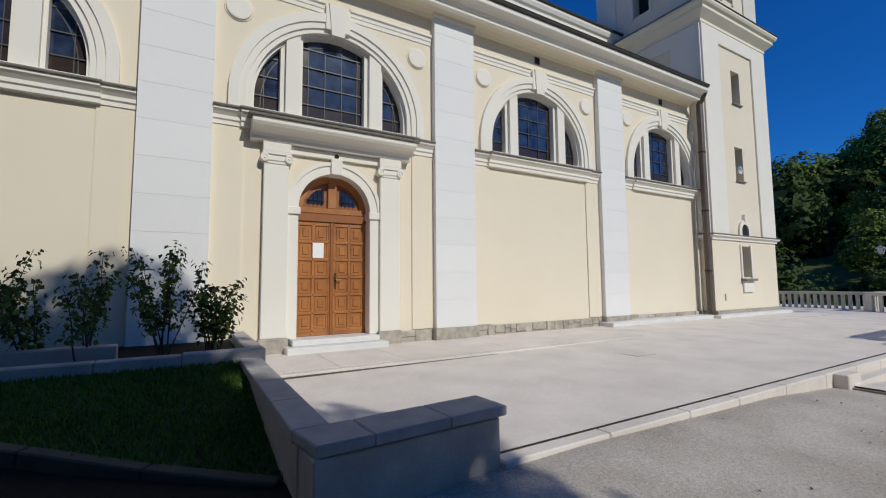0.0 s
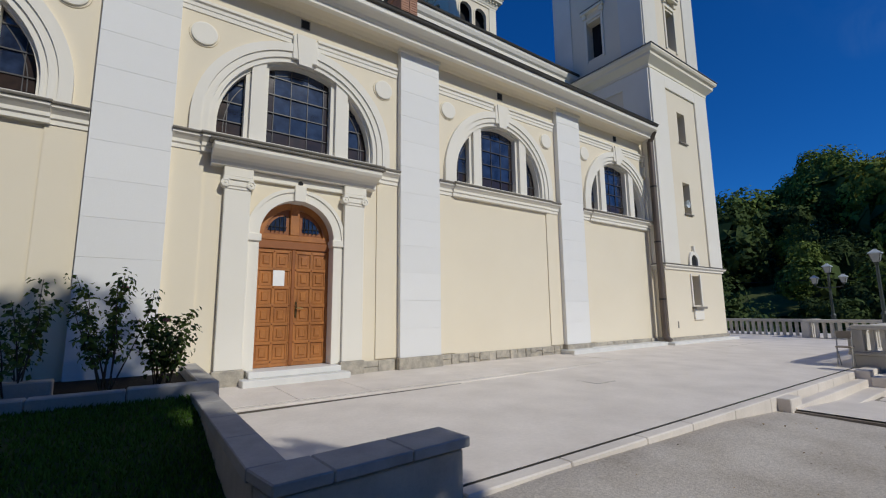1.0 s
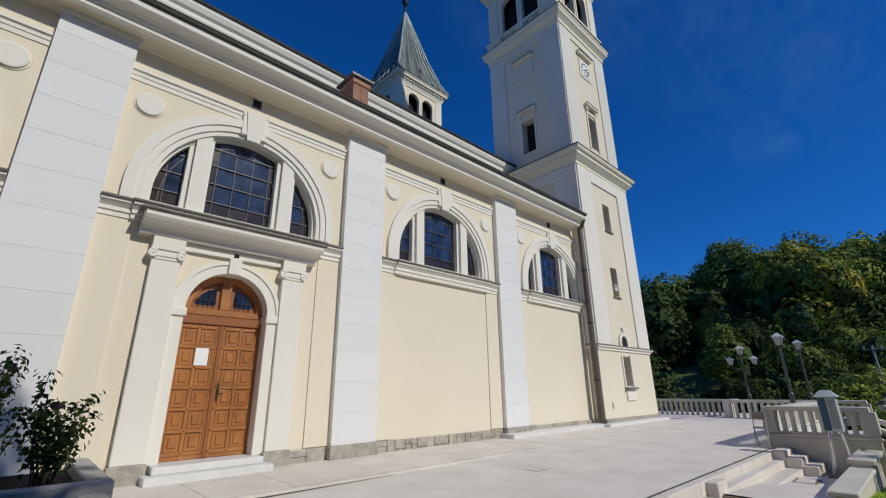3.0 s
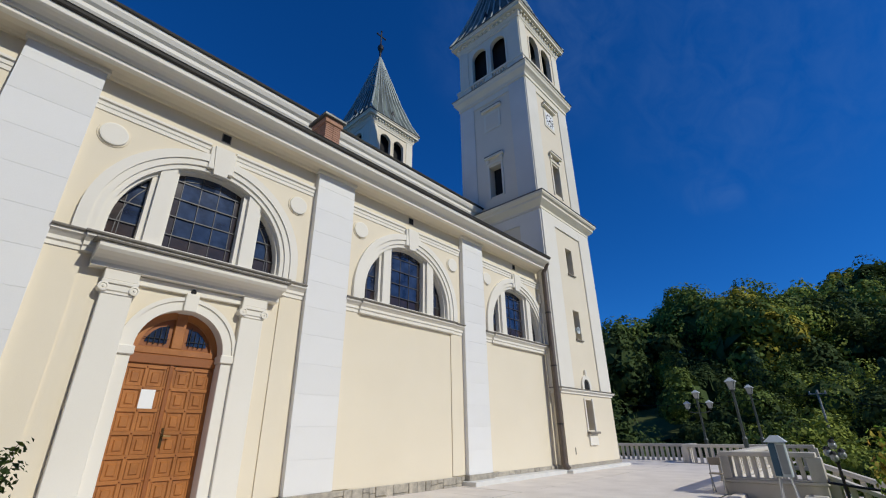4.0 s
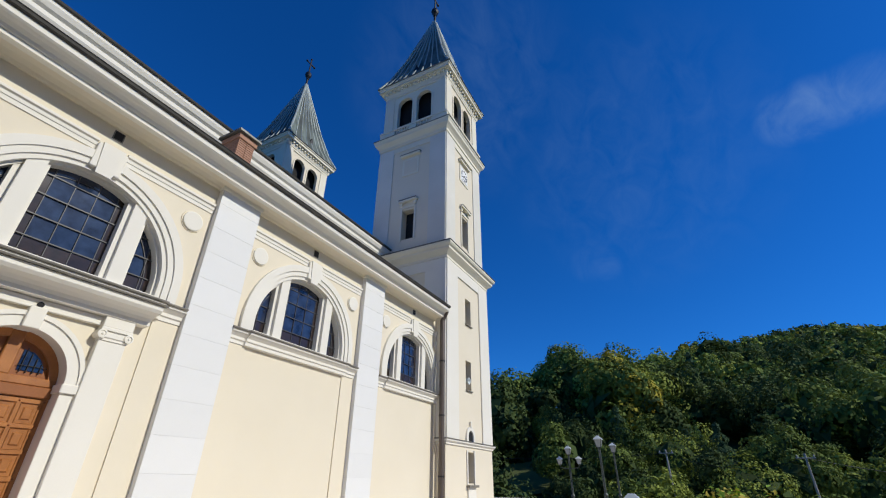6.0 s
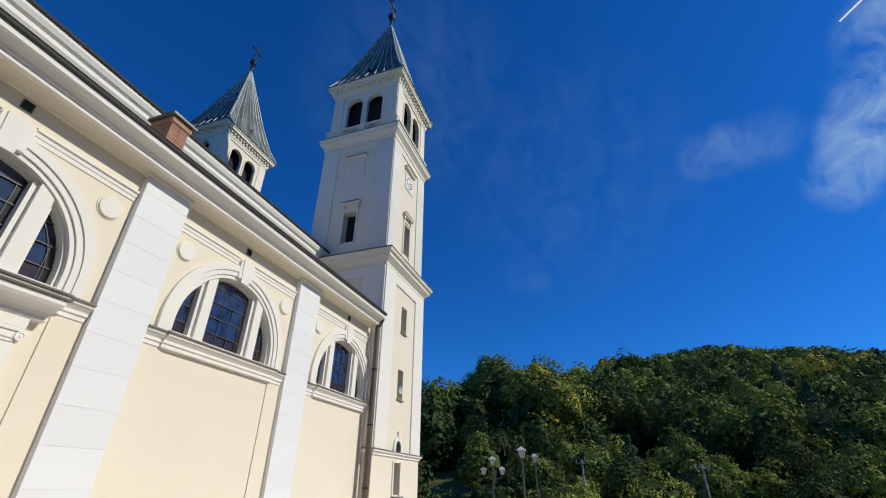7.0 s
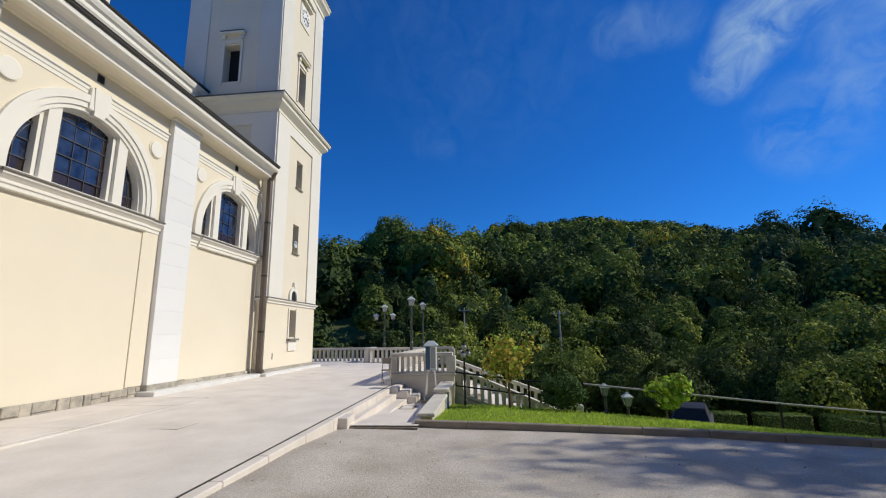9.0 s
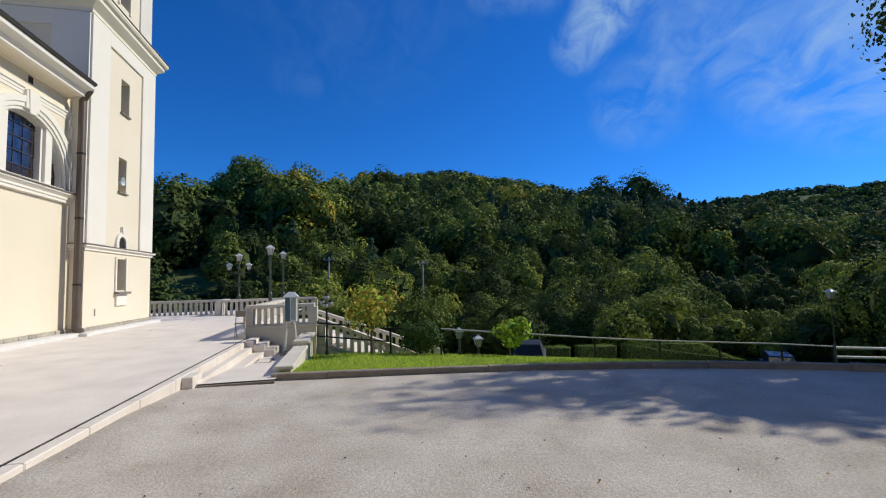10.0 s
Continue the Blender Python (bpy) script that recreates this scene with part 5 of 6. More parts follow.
for dx, dy, z in ((0, -0.11, 0.88), (0, 0.11, 0.92), (0.06, 0.0, 1.05), (-0.06, 0.02, 0.83)):
    b = bmesh.new()
    bmesh.ops.create_icosphere(b, subdivisions=2, radius=0.075, matrix=Matrix.Translation((9.9 + dx, -7.74 + dy, z)))
    part("globe", b, LAMP_GLASS, gl, smooth=True)
    part("globe_cap", lathe(bmesh.new(), [(0.07, z + 0.06), (0.03, z + 0.12)], 8, Matrix.Translation((9.9 + dx, -7.74 + dy, 0))), IRON, gl)

# notice box on splayed legs, and a folded chair
nb = thing("notice_box", "blue and grey glazed notice box on splayed white legs", "notice box")
NX, NY = 9.62, -6.84
part("box_body", bevel_box(NX - 0.10, NX + 0.10, NY - 0.15, NY + 0.13, 0.46, 1.12, 0.012), GREY_BOX, nb)
part("blue_side", bevel_box(NX - 0.112, NX + 0.05, NY + 0.02, NY + 0.142, 0.48, 1.10, 0.008), BLUE_BOX, nb)
part("glazing", bevel_box(NX - 0.112, NX - 0.098, NY - 0.13, NY + 0.0, 0.52, 1.07, 0.004), LAMP_GLASS, nb)
b = bmesh.new()
r0 = [b.verts.new((NX + sx * 0.16, NY + sy * 0.2, 1.12)) for sx, sy in ((-1, -1), (1, -1), (1, 1), (-1, 1))]
r1 = [b.verts.new((NX + sx * 0.05, NY + sy * 0.07, 1.25)) for sx, sy in ((-1, -1), (1, -1), (1, 1), (-1, 1))]
for i in range(4):
    b.faces.new((r0[i], r0[(i + 1) % 4], r1[(i + 1) % 4], r1[i]))
b.faces.new(r1), b.faces.new(r0[::-1])
part("box_roof", b, GREY_BOX, nb)
for sx, sy in ((-1, -1), (1, -1), (1, 1), (-1, 1)):
    part("leg", rod(bmesh.new(), (NX + sx * 0.07, NY + sy * 0.09, 0.47), (NX + sx * 0.13, NY + sy * 0.17, -0.34), 0.018, segs=6), MARBLE, nb)
part("foot_slab", bevel_box(NX - 0.3, NX + 0.1, NY - 0.25, NY + 0.25, -0.6, -0.318, 0.01), KERB, nb)
chair = thing("folding_chair", "small pale folding chair against the balustrade", "chair")
for y in (-5.62, -5.38):
    part("leg", rod(bmesh.new(), (9.87, y, 0.045), (10.04, y, 0.78), 0.013, segs=6), POLE, chair)
    part("leg", rod(bmesh.new(), (10.12, y, 0.045), (9.92, y, 0.46), 0.013, segs=6), POLE, chair)
part("seat", bevel_box(9.86, 10.12, -5.63, -5.37, 0.43, 0.46, 0.008), KERB, chair)
part("backrest", bevel_box(10.0, 10.03, -5.63, -5.37, 0.62, 0.78, 0.008), KERB, chair)

# pipe railing along the lawn edge
railing = thing("pipe_railing", "thin dark pipe railing along the lawn edge", "railing")
RAIL = [(10.40, -7.47, 0.40), (9.9, -7.50, 0.37), (9.8, -9.48, 0.13), (9.5, -10.87, 0.08), (9.5, -15.61, -0.42), (9.5, -17.84, -0.63), (9.5, -20.03, -0.80), (9.5, -22.46, -0.99), (9.5, -24.6, -1.20)]
for a, b in zip(RAIL, RAIL[1:]):
    part("top_pipe", rod(bmesh.new(), a, b, 0.024, segs=8), POLE if a[1] < -10 else IRON, railing)
    if a[1] > -9.4:
        part("lower_pipe", rod(bmesh.new(), (a[0], a[1], a[2] - 0.36), (b[0], b[1], b[2] - 0.36), 0.02, segs=8), IRON, railing)
for x, y, z in RAIL[2:]:
    part("rail_post", rod(bmesh.new(), (x, y, z - 1.1), (x, y, z), 0.03, segs=8), IRON, railing)
fence = thing("white_fence", "white two-rail fence at the end of the lawn", "fence")
for y0, z0, y1, z1 in ((-24.7, -1.24, -30.0, -1.63), (-24.7, -1.56, -30.0, -1.97)):
    part("fence_rail", rod(bmesh.new(), (9.5, y0, z0), (9.5, y1, z1), 0.045, segs=8), WHITE, fence)
for k in range(3):
    part("fence_post", bevel_box(9.47, 9.53, -24.73 - 2.6 * k, -24.63 - 2.6 * k, -2.6, -1.15 - 0.19 * k, 0.01), KERB, fence)

# lower road with parked cars and clipped hedges
rows = [[(x, y, z_hill(math.hypot(x + 2.5, y + 8.3), math.degrees(math.atan2(y + 8.3, x + 2.5))) + 0.12) for x in (17.8, 19.2, 20.8, 22.2)] for y in np.linspace(-12, -35, 14)]
sheet("lower_road", rows, CONCRETE, "pale concrete lower road behind the lawn")


def car(x, y, z, yaw, paint, label):
    """A small hatchback: body, cabin, glazing, wheels, lights."""
    t = thing("car", label, "car", "parked cars", at=(x, y, z))
    t.rotation_euler = (0, 0, radians(yaw))
    prof = [(-2.0, 0.35), (-2.05, 0.6), (-1.95, 0.92), (-1.2, 0.98), (0.7, 0.95), (1.75, 0.82), (2.0, 0.62), (2.0, 0.32)]
    bm = bmesh.new()
    lv = []
    for yy, k in ((-0.84, 0.93), (-0.72, 1.0), (0.72, 1.0), (0.84, 0.93)):
        lv.append([bm.verts.new((px * k, yy, 0.3 + (pz - 0.3) * k)) for px, pz in prof])
    n = len(prof)
    for a, b in zip(lv, lv[1:]):
        for i in range(n):
            j = (i + 1) % n
            bm.faces.new((a[i], b[i], b[j], a[j]))
    bm.faces.new(lv[0]), bm.faces.new(lv[-1][::-1])
    part("body", bm, paint, t, smooth=False)
    cab = [(-1.85, 0.94), (-1.5, 1.40), (-0.9, 1.47), (0.2, 1.45), (1.0, 0.95)]
    for nm, w, g, mat in (("cabin", 0.70, 0.0, CAR_GLASS), ("roof", 0.60, 0.02, paint)):
        bm = bmesh.new()
        pr = cab if nm == "cabin" else [(-1.5, 1.39), (-1.45, 1.44), (-0.9, 1.49), (0.2, 1.47), (0.32, 1.40)]
        a = [bm.verts.new((px, -(w if pz < 1.2 else 0.58), pz)) for px, pz in pr]
        b = [bm.verts.new((px, (w if pz < 1.2 else 0.58), pz)) for px, pz in pr]
        for i in range(len(pr)):
            j = (i + 1) % len(pr)
            bm.faces.new((a[i], a[j], b[j], b[i]))
        bm.faces.new(a[::-1]), bm.faces.new(b)
        part(nm, bm, mat, t)
    for px in (-1.3, 1.3):
        for yy in (-0.80, 0.66):
            m = Matrix.Translation((px, yy + 0.16, 0.31)) @ Matrix.Rotation(radians(90), 4, "X")
            wh = part("wheel", lathe(bmesh.new(), [(0.20, 0), (0.31, 0.01), (0.31, 0.15), (0.20, 0.16)], 18, m), RUBBER, t)
            part("rim", lathe(bmesh.new(), [(0.05, -0.01), (0.195, -0.012), (0.195, 0.172), (0.05, 0.165)], 12, m), GREY_BOX, wh)
    for yy in (-0.66, 0.50):
        part("tail_light", bevel_box(-2.06, -1.98, yy, yy + 0.16, 0.70, 0.86, 0.01), PINK, t)
        part("headlight", bevel_box(1.80, 1.97, yy, yy + 0.16, 0.62, 0.74, 0.01), LAMP_GLASS, t)
    part("number_plate", bevel_box(-2.075, -2.04, -0.26, 0.26, 0.50, 0.61, 0.004), PAPER, t)
    return t


def ground_at(x, y):
    return z_hill(math.hypot(x + 2.5, y + 8.3), math.degrees(math.atan2(y + 8.3, x + 2.5)))


car(20.0, -17.9, ground_at(20, -17.9) + 0.14, -25, CAR_BLACK, "black hatchback parked on the lower road")
car(19.5, -33.8, ground_at(19.5, -33.8) + 0.14, 141, CAR_BLUE, "blue hatchback parked on the lower road")

rng = np.random.default_rng(7)


def leafy(name, label, category, x, y, z, radius, height, n, leaf, mats, weights, trunk=0.0, trunk_r=0.05, lobes=9, shell=0.6, group="", limbs=6):
    """A bush or tree: tapered trunk, limbs and a crown of many leaves."""
    t = thing(name, label, category, group)
    c = np.array([x, y, z + trunk + height / 2])
    p, d = crown_points(rng, n, radius, height, lobes, shell)
    if trunk:
        bm = bmesh.new()
        top = Vector((x + 0.08 * radius, y, z + trunk + 0.55 * height))
        rod(bm, (x, y, z - 0.2), (x + 0.03, y, z + trunk * 0.6), trunk_r * 1.3, trunk_r, 8)
        rod(bm, (x + 0.03, y, z + trunk * 0.6), top, trunk_r, trunk_r * 0.3, 8)
        part("trunk", bm, BARK, t)
        for k in range(limbs):
            a = 2 * math.pi * k / limbs + rng.uniform(-0.4, 0.4)
            h0 = z + trunk * rng.uniform(0.75, 1.0) + height * 0.25 * rng.uniform(0, 1)
            e = Vector((x + math.cos(a) * radius * 0.75, y + math.sin(a) * radius * 0.75, h0 + height * rng.uniform(0.2, 0.5)))
            part("limb", rod(bmesh.new(), (x + 0.03, y, h0), e, trunk_r * 0.5, trunk_r * 0.12, 6), BARK, t)
    idx = rng.choice(len(mats), n, p=weights)
    me = leaf_mesh("crown", p + c, d, leaf * rng.uniform(0.6, 1.3, n), mats, idx, rng)
    ob = new("crown", me)
    ob.parent = t
    return t


leafy("young_tree", "young tree with yellowing autumn leaves on the lawn", "tree", 9.5, -8.94, lawn_z(9.5, -8.94), 0.86, 2.05, 1050, 0.062, [LAWN_LEAF[0], LAWN_LEAF[1], LEAF[4]], [0.66, 0.3, 0.04], trunk=0.36, trunk_r=0.035, lobes=16, shell=0.4)
leafy("round_bush", "dense dark green rounded bush on the lawn", "bush", 9.7, -10.33, lawn_z(9.7, -10.33) - 0.1, 0.72, 1.15, 9000, 0.03, [LAWN_LEAF[2], LEAF[2]], [0.7, 0.3], lobes=40, shell=0.7)
leafy("young_tree", "young light green broad-leaved tree on the lawn", "tree", 9.1, -12.75, lawn_z(9.1, -12.75), 0.66, 1.12, 900, 0.075, [LAWN_LEAF[1], LEAF[1]], [0.8, 0.2], trunk=0.25, trunk_r=0.03, shell=0.4)


def hedge(y0, y1, x=21.0):
    t = thing("hedge", "clipped dark green box hedge beside the lower road", "hedge", "clipped hedges")
    ym = (y0 + y1) / 2
    n = int(2200 * abs(y1 - y0) / 2)
    u = rng.uniform(-1, 1, (n, 3))
    k = np.argmax(np.abs(u) * np.array([1, 1, 1.0]), axis=1)
    q = rng.integers(0, 3, n)
    for i in range(3):
        u[q == i, i] = np.sign(u[q == i, i]) * rng.uniform(0.9, 1.03, (q == i).sum())
    pos = u * np.array([0.45, abs(y1 - y0) / 2, 0.47])
    pos[:, 1] += ym
    pos[:, 0] += x
    gz = np.array([ground_at(x, yy) for yy in pos[:, 1]])
    pos[:, 2] += gz + 0.72
    me = leaf_mesh("foliage", pos, u, 0.045 * rng.uniform(0.6, 1.3, n), [LAWN_LEAF[3], LEAF[0]], rng.choice(2, n, p=[0.8, 0.2]), rng)
    ob = new("foliage", me)
    ob.parent = t
    bm = bmesh.new()
    v = [bm.verts.new((x + sx * 0.4, yy, ground_at(x, yy) + zz)) for yy in (y0, y1) for sx, zz in ((-1, 0), (1, 0), (1, 1.14), (-1, 1.14))]
    for f in ((0, 1, 2, 3), (7, 6, 5, 4), (0, 4, 5, 1), (1, 5, 6, 2), (2, 6, 7, 3), (3, 7, 4, 0)):
        bm.faces.new([v[i] for i in f])
    part("hedge_core", bm, LEAF[2], t)


hedge(-18.9, -20.6), hedge(-21.3, -23.5), hedge(-24.4, -32.4)

# poles and wires across the valley, mast on the far ridge
for x, y, z0, z1, label in ((40.0, -15.25, -5.5, 3.5, "pale concrete utility pole in the valley"), (60.0, -37.35, -5.0, 2.95, "slim utility pole with a cross arm in the valley"), (45.0, -5.95, -5.5, 4.25, "slim utility pole behind the terrace")):
    t = thing("utility_pole", label, "utility pole", "utility poles")
    part("shaft", rod(bmesh.new(), (x, y, z0), (x, y, z1), 0.11, 0.07, 8), POLE, t)
    part("cross_arm", rod(bmesh.new(), (x, y - 0.6, z1 - 0.3), (x, y + 0.6, z1 - 0.3), 0.05, segs=6), POLE, t)
    for q in (-0.5, 0.0, 0.5):
        part("insulator", lathe(bmesh.new(), [(0.05, z1 - 0.28), (0.06, z1 - 0.15), (0.03, z1 - 0.08)], 8, Matrix.Translation((x, y + q, 0))), POLE, t)
for a, b in (((45, -5.95, 3.95), (40, -15.25, 3.2)), ((40, -15.25, 3.2), (60, -37.35, 2.65)), ((60, -37.35, 2.65), (40, -70, 3.0)), ((45, -5.95, 3.95), (60, 30, 6))):
    bm = bmesh.new()
    pts = [Vector(a).lerp(Vector(b), i / 8) - Vector((0, 0, 0.9 * (1 - (2 * i / 8 - 1) ** 2))) for i in range(9)]
    for p, q in zip(pts, pts[1:]):
        rod(bm, p, q, 0.018, segs=4)
    w = part("overhead_wire", bm, IRON)
    tagged(w, "thin dark overhead wire between utility poles", "wire", "overhead wires")
mast = thing("radio_mast", "thin lattice radio mast on the far ridge", "mast")
part("mast_shaft", rod(bmesh.new(), (352, -98.8, 68), (352, -98.8, 97), 0.45, 0.22, 5), POLE, mast)
for z in (84, 88, 92):
    part("mast_arm", rod(bmesh.new(), (352, -100, z), (352, -97.6, z), 0.16, segs=5), POLE, mast)

# ---- garden by the wall ----
GW = 0.41
gw = thing("garden_wall", "low garden wall with a chipped grey stone coping", "wall")
ang = 0.065
mg = Matrix.Translation((-1.90, -5.86, 0)) @ Matrix.Rotation(ang, 4, "Z")
part("front_wall", bevel_box(0.03, 1.37, 0.04, 0.32, -0.5, GW - 0.09, 0.008, mg), GARDEN_WALL, gw)
x = 0.0
for w in (0.38, 0.54, 0.49):
    bm = bevel_box(x, x + w - 0.004, 0.0, 0.36, GW - 0.07, GW, 0.009, mg)
    if x == 0.0:
        for v in bm.verts:
            l = mg.inverted() @ v.co
            if l.x < 0.06 and l.y < 0.06:
                v.co += mg.to_3x3() @ Vector((0.05, 0.05, -0.015))
    part("coping_stone", bm, COPING, gw)
    x += w
part("side_wall", bevel_box(-1.895, -1.71, -5.52, -2.45, -0.5, GW - 0.09, 0.008), GARDEN_WALL, gw)
y = -5.49
while y < -2.5:
    l = min(0.75, -2.45 - y)
    part("coping_stone", bevel_box(-1.925, -1.69, y, y + l - 0.004, GW - 0.085, GW - 0.002, 0.007), COPING, gw)
    y += l
bed = thing("flower_bed", "raised flower bed edged with dark stone beside the church", "flower bed", kind="structure")
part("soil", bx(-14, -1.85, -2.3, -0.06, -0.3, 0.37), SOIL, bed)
x = -1.62
for w in (0.9, 0.8, 0.95):
    part("edging_stone", bevel_box(x - w + 0.006, x, -2.44, -2.24, -0.2, 0.50 - 0.015 * (x < -2), 0.014), COPING, bed)
    x -= w
part("edging_stone", bevel_box(-14, x + 1.1, -2.0, -1.8, -0.2, 0.60, 0.014), COPING, bed)
part("edging_stone", bevel_box(-1.84, -1.62, -2.22, -0.06, -0.2, 0.495, 0.014), COPING, bed)


def garden_z(y):
    return -0.03 + 0.38 * min(1, max(0, (y + 5.0) / 2.4))


def garden_x(y):
    return -1.975 - (y + 5.17) * 1.363


rows = []
for y in np.linspace(-5.2, -2.4, 16):
    rows.append([(x, y, garden_z(y) + 0.02 * noise.noise((x * 2, y * 2, 1))) for x in np.linspace(garden_x(y) if y < -3.2 else garden_x(y) - 4, -1.87, 24)])
gl_ob = sheet("garden_lawn", rows, TURF, "green lawn inside the garden wall, darkened in colour for tree shade")
ed = thing("lawn_edging", "dark stone edging in front of the shaded lawn", "edging", kind="structure")
for k in range(8):
    y = -5.2 + 0.55 * k
    slope = math.atan2(garden_z(y + 0.55) - garden_z(y), 0.93)
    m = Matrix.Translation((garden_x(y), y, garden_z(y) + 0.03)) @ Matrix.Rotation(math.atan2(1.0, -1.363), 4, "Z") @ Matrix.Rotation(-slope, 4, "Y")
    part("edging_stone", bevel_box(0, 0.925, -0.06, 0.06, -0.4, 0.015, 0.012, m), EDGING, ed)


# near-black strip of ground laid in front of the edging
rows = []
for y in np.linspace(-5.5, -2.4, 12):
    gx = garden_x(y)
    rows.append([(gx - u * 0.62 + 0.02, y - u * 0.85, max(z_asphalt(gx - u * 0.6, y - u * 0.85) + 0.03, garden_z(y) - 0.05 - 0.35 * u)) for u in np.linspace(0, 1.0, 6)])
sheet("soil_strip", rows, SOIL, "dark strip of ground along the lawn edging")


def rose(x, y, z, h, n, label, bloom=()):
    t = thing("rose_bush", label, "rose bush", "roses along the wall")
    cen, nor, tips = [], [], []
    for k in range(n):
        a = rng.uniform(0, 2 * math.pi)
        p = Vector((x + rng.uniform(-0.08, 0.08), y + rng.uniform(-0.08, 0.08), z))
        d = Vector((math.cos(a) * 0.30, math.sin(a) * 0.30, 1)).normalized()
        bm = bmesh.new()
        L = h * rng.uniform(0.55, 1.0)
        seg = 6
        for i in range(seg):
            d = (d + Vector((rng.normal(0, 0.10), rng.normal(0, 0.10), 0.05))).normalized()
            q = p + d * L / seg
            rod(bm, p, q, 0.011 * (1 - i / 8), 0.011 * (1 - (i + 1) / 8), 5)
            if i > 1:
                for _ in range(21):
                    f = rng.uniform(0, 1)
                    side = Vector((rng.normal(), rng.normal(), rng.normal(0, 0.4))).normalized()
                    c = p.lerp(q, f) + side * rng.uniform(0.03, 0.14)
                    cen.append(c[:]), nor.append((side + Vector((0, 0, 0.6)))[:])
            p = q
        tips.append(p)
        part("cane", bm, BARK, t)
    c, d = np.array(cen), np.array(nor)
    k = len(c)
    me = leaf_mesh("leaves", c, d, 0.036 * rng.uniform(0.6, 1.35, k), [LEAF[2], LEAF[0]], rng.choice(2, k, p=[0.6, 0.4]), rng)
    ob = new("leaves", me)
    ob.parent = t
    for i in bloom:
        b = bmesh.new()
        bmesh.ops.create_icosphere(b, subdivisions=2, radius=0.038, matrix=Matrix.Translation(tips[i % len(tips)] + Vector((0, 0, 0.02))))
        for v in b.verts:
            v.co += Vector((rng.normal(0, 0.006), rng.normal(0, 0.006), rng.normal(0, 0.006)))
        part("bloom", b, PINK, t, "small pink rose bloom")


rose(-2.70, -1.9, 0.36, 1.55, 9, "tall sparse rose bush with a pink bloom", (2,))
rose(-2.18, -1.85, 0.36, 1.08, 11, "low rose bush with yellowing tips and a pink bloom", (4,))
rose(-3.45, -1.9, 0.36, 1.45, 6, "tall rose bush with arching canes")
rose(-3.95, -1.7, 0.36, 1.15, 5, "thin upright rose bush")
rose(-4.45, -1.6, 0.36, 1.5, 8, "leafy rose bush at the bed's far end")
rose(-5.15, -1.5, 0.36, 1.45, 8, "leafy rose bush beside the wall")


# ---- trees behind the camera that shade the garden and the asphalt ----
rng = np.random.default_rng(21)
leafy("garden_tree", "broad-leaved tree standing by the forecourt", "tree", -1.6, -17.6, -0.5, 3.9, 9.6, 40000, 0.2, [LEAF[0], LEAF[2]], [0.6, 0.4], trunk=6.1, trunk_r=0.22, lobes=20, shell=0.3)
leafy("garden_tree", "broad-leaved tree standing by the forecourt", "tree", -8.0, -17.4, -0.5, 4.2, 10.0, 17000, 0.2, [LEAF[0], LEAF[2]], [0.6, 0.4], trunk=4.2, trunk_r=0.22, lobes=18, shell=0.3)
# this tree is added out of view to block sky light over the lawn
leafy("garden_tree", "unseen tree added to keep sky light off the lawn", "tree", -7.4, -8.6, -0.3, 4.2, 8.0, 36000, 0.18, [LEAF[2], LEAF[0]], [0.6, 0.4], trunk=2.2, trunk_r=0.2, lobes=18, shell=0.3)
leafy("spruce_tree", "tall dark tree with feathery branches beyond the lawn", "tree", 8.0, -30.0, -2.0, 3.0, 15.0, 9500, 0.13, [LEAF[5], LEAF[2]], [0.6, 0.4], trunk=4.5, trunk_r=0.22, lobes=22, shell=0.3, limbs=12)
leafy("spruce_tree", "dark tree with feathery branches beside the forecourt", "tree", 4.3, -25.9, -1.0, 3.0, 7.6, 8000, 0.12, [LEAF[5], LEAF[2]], [0.6, 0.4], trunk=4.2, trunk_r=0.2, lobes=20, shell=0.3, limbs=12)

# ---- woods on the hills ----
rng = np.random.default_rng(5)
cen, nor, siz, mid = [], [], [], []


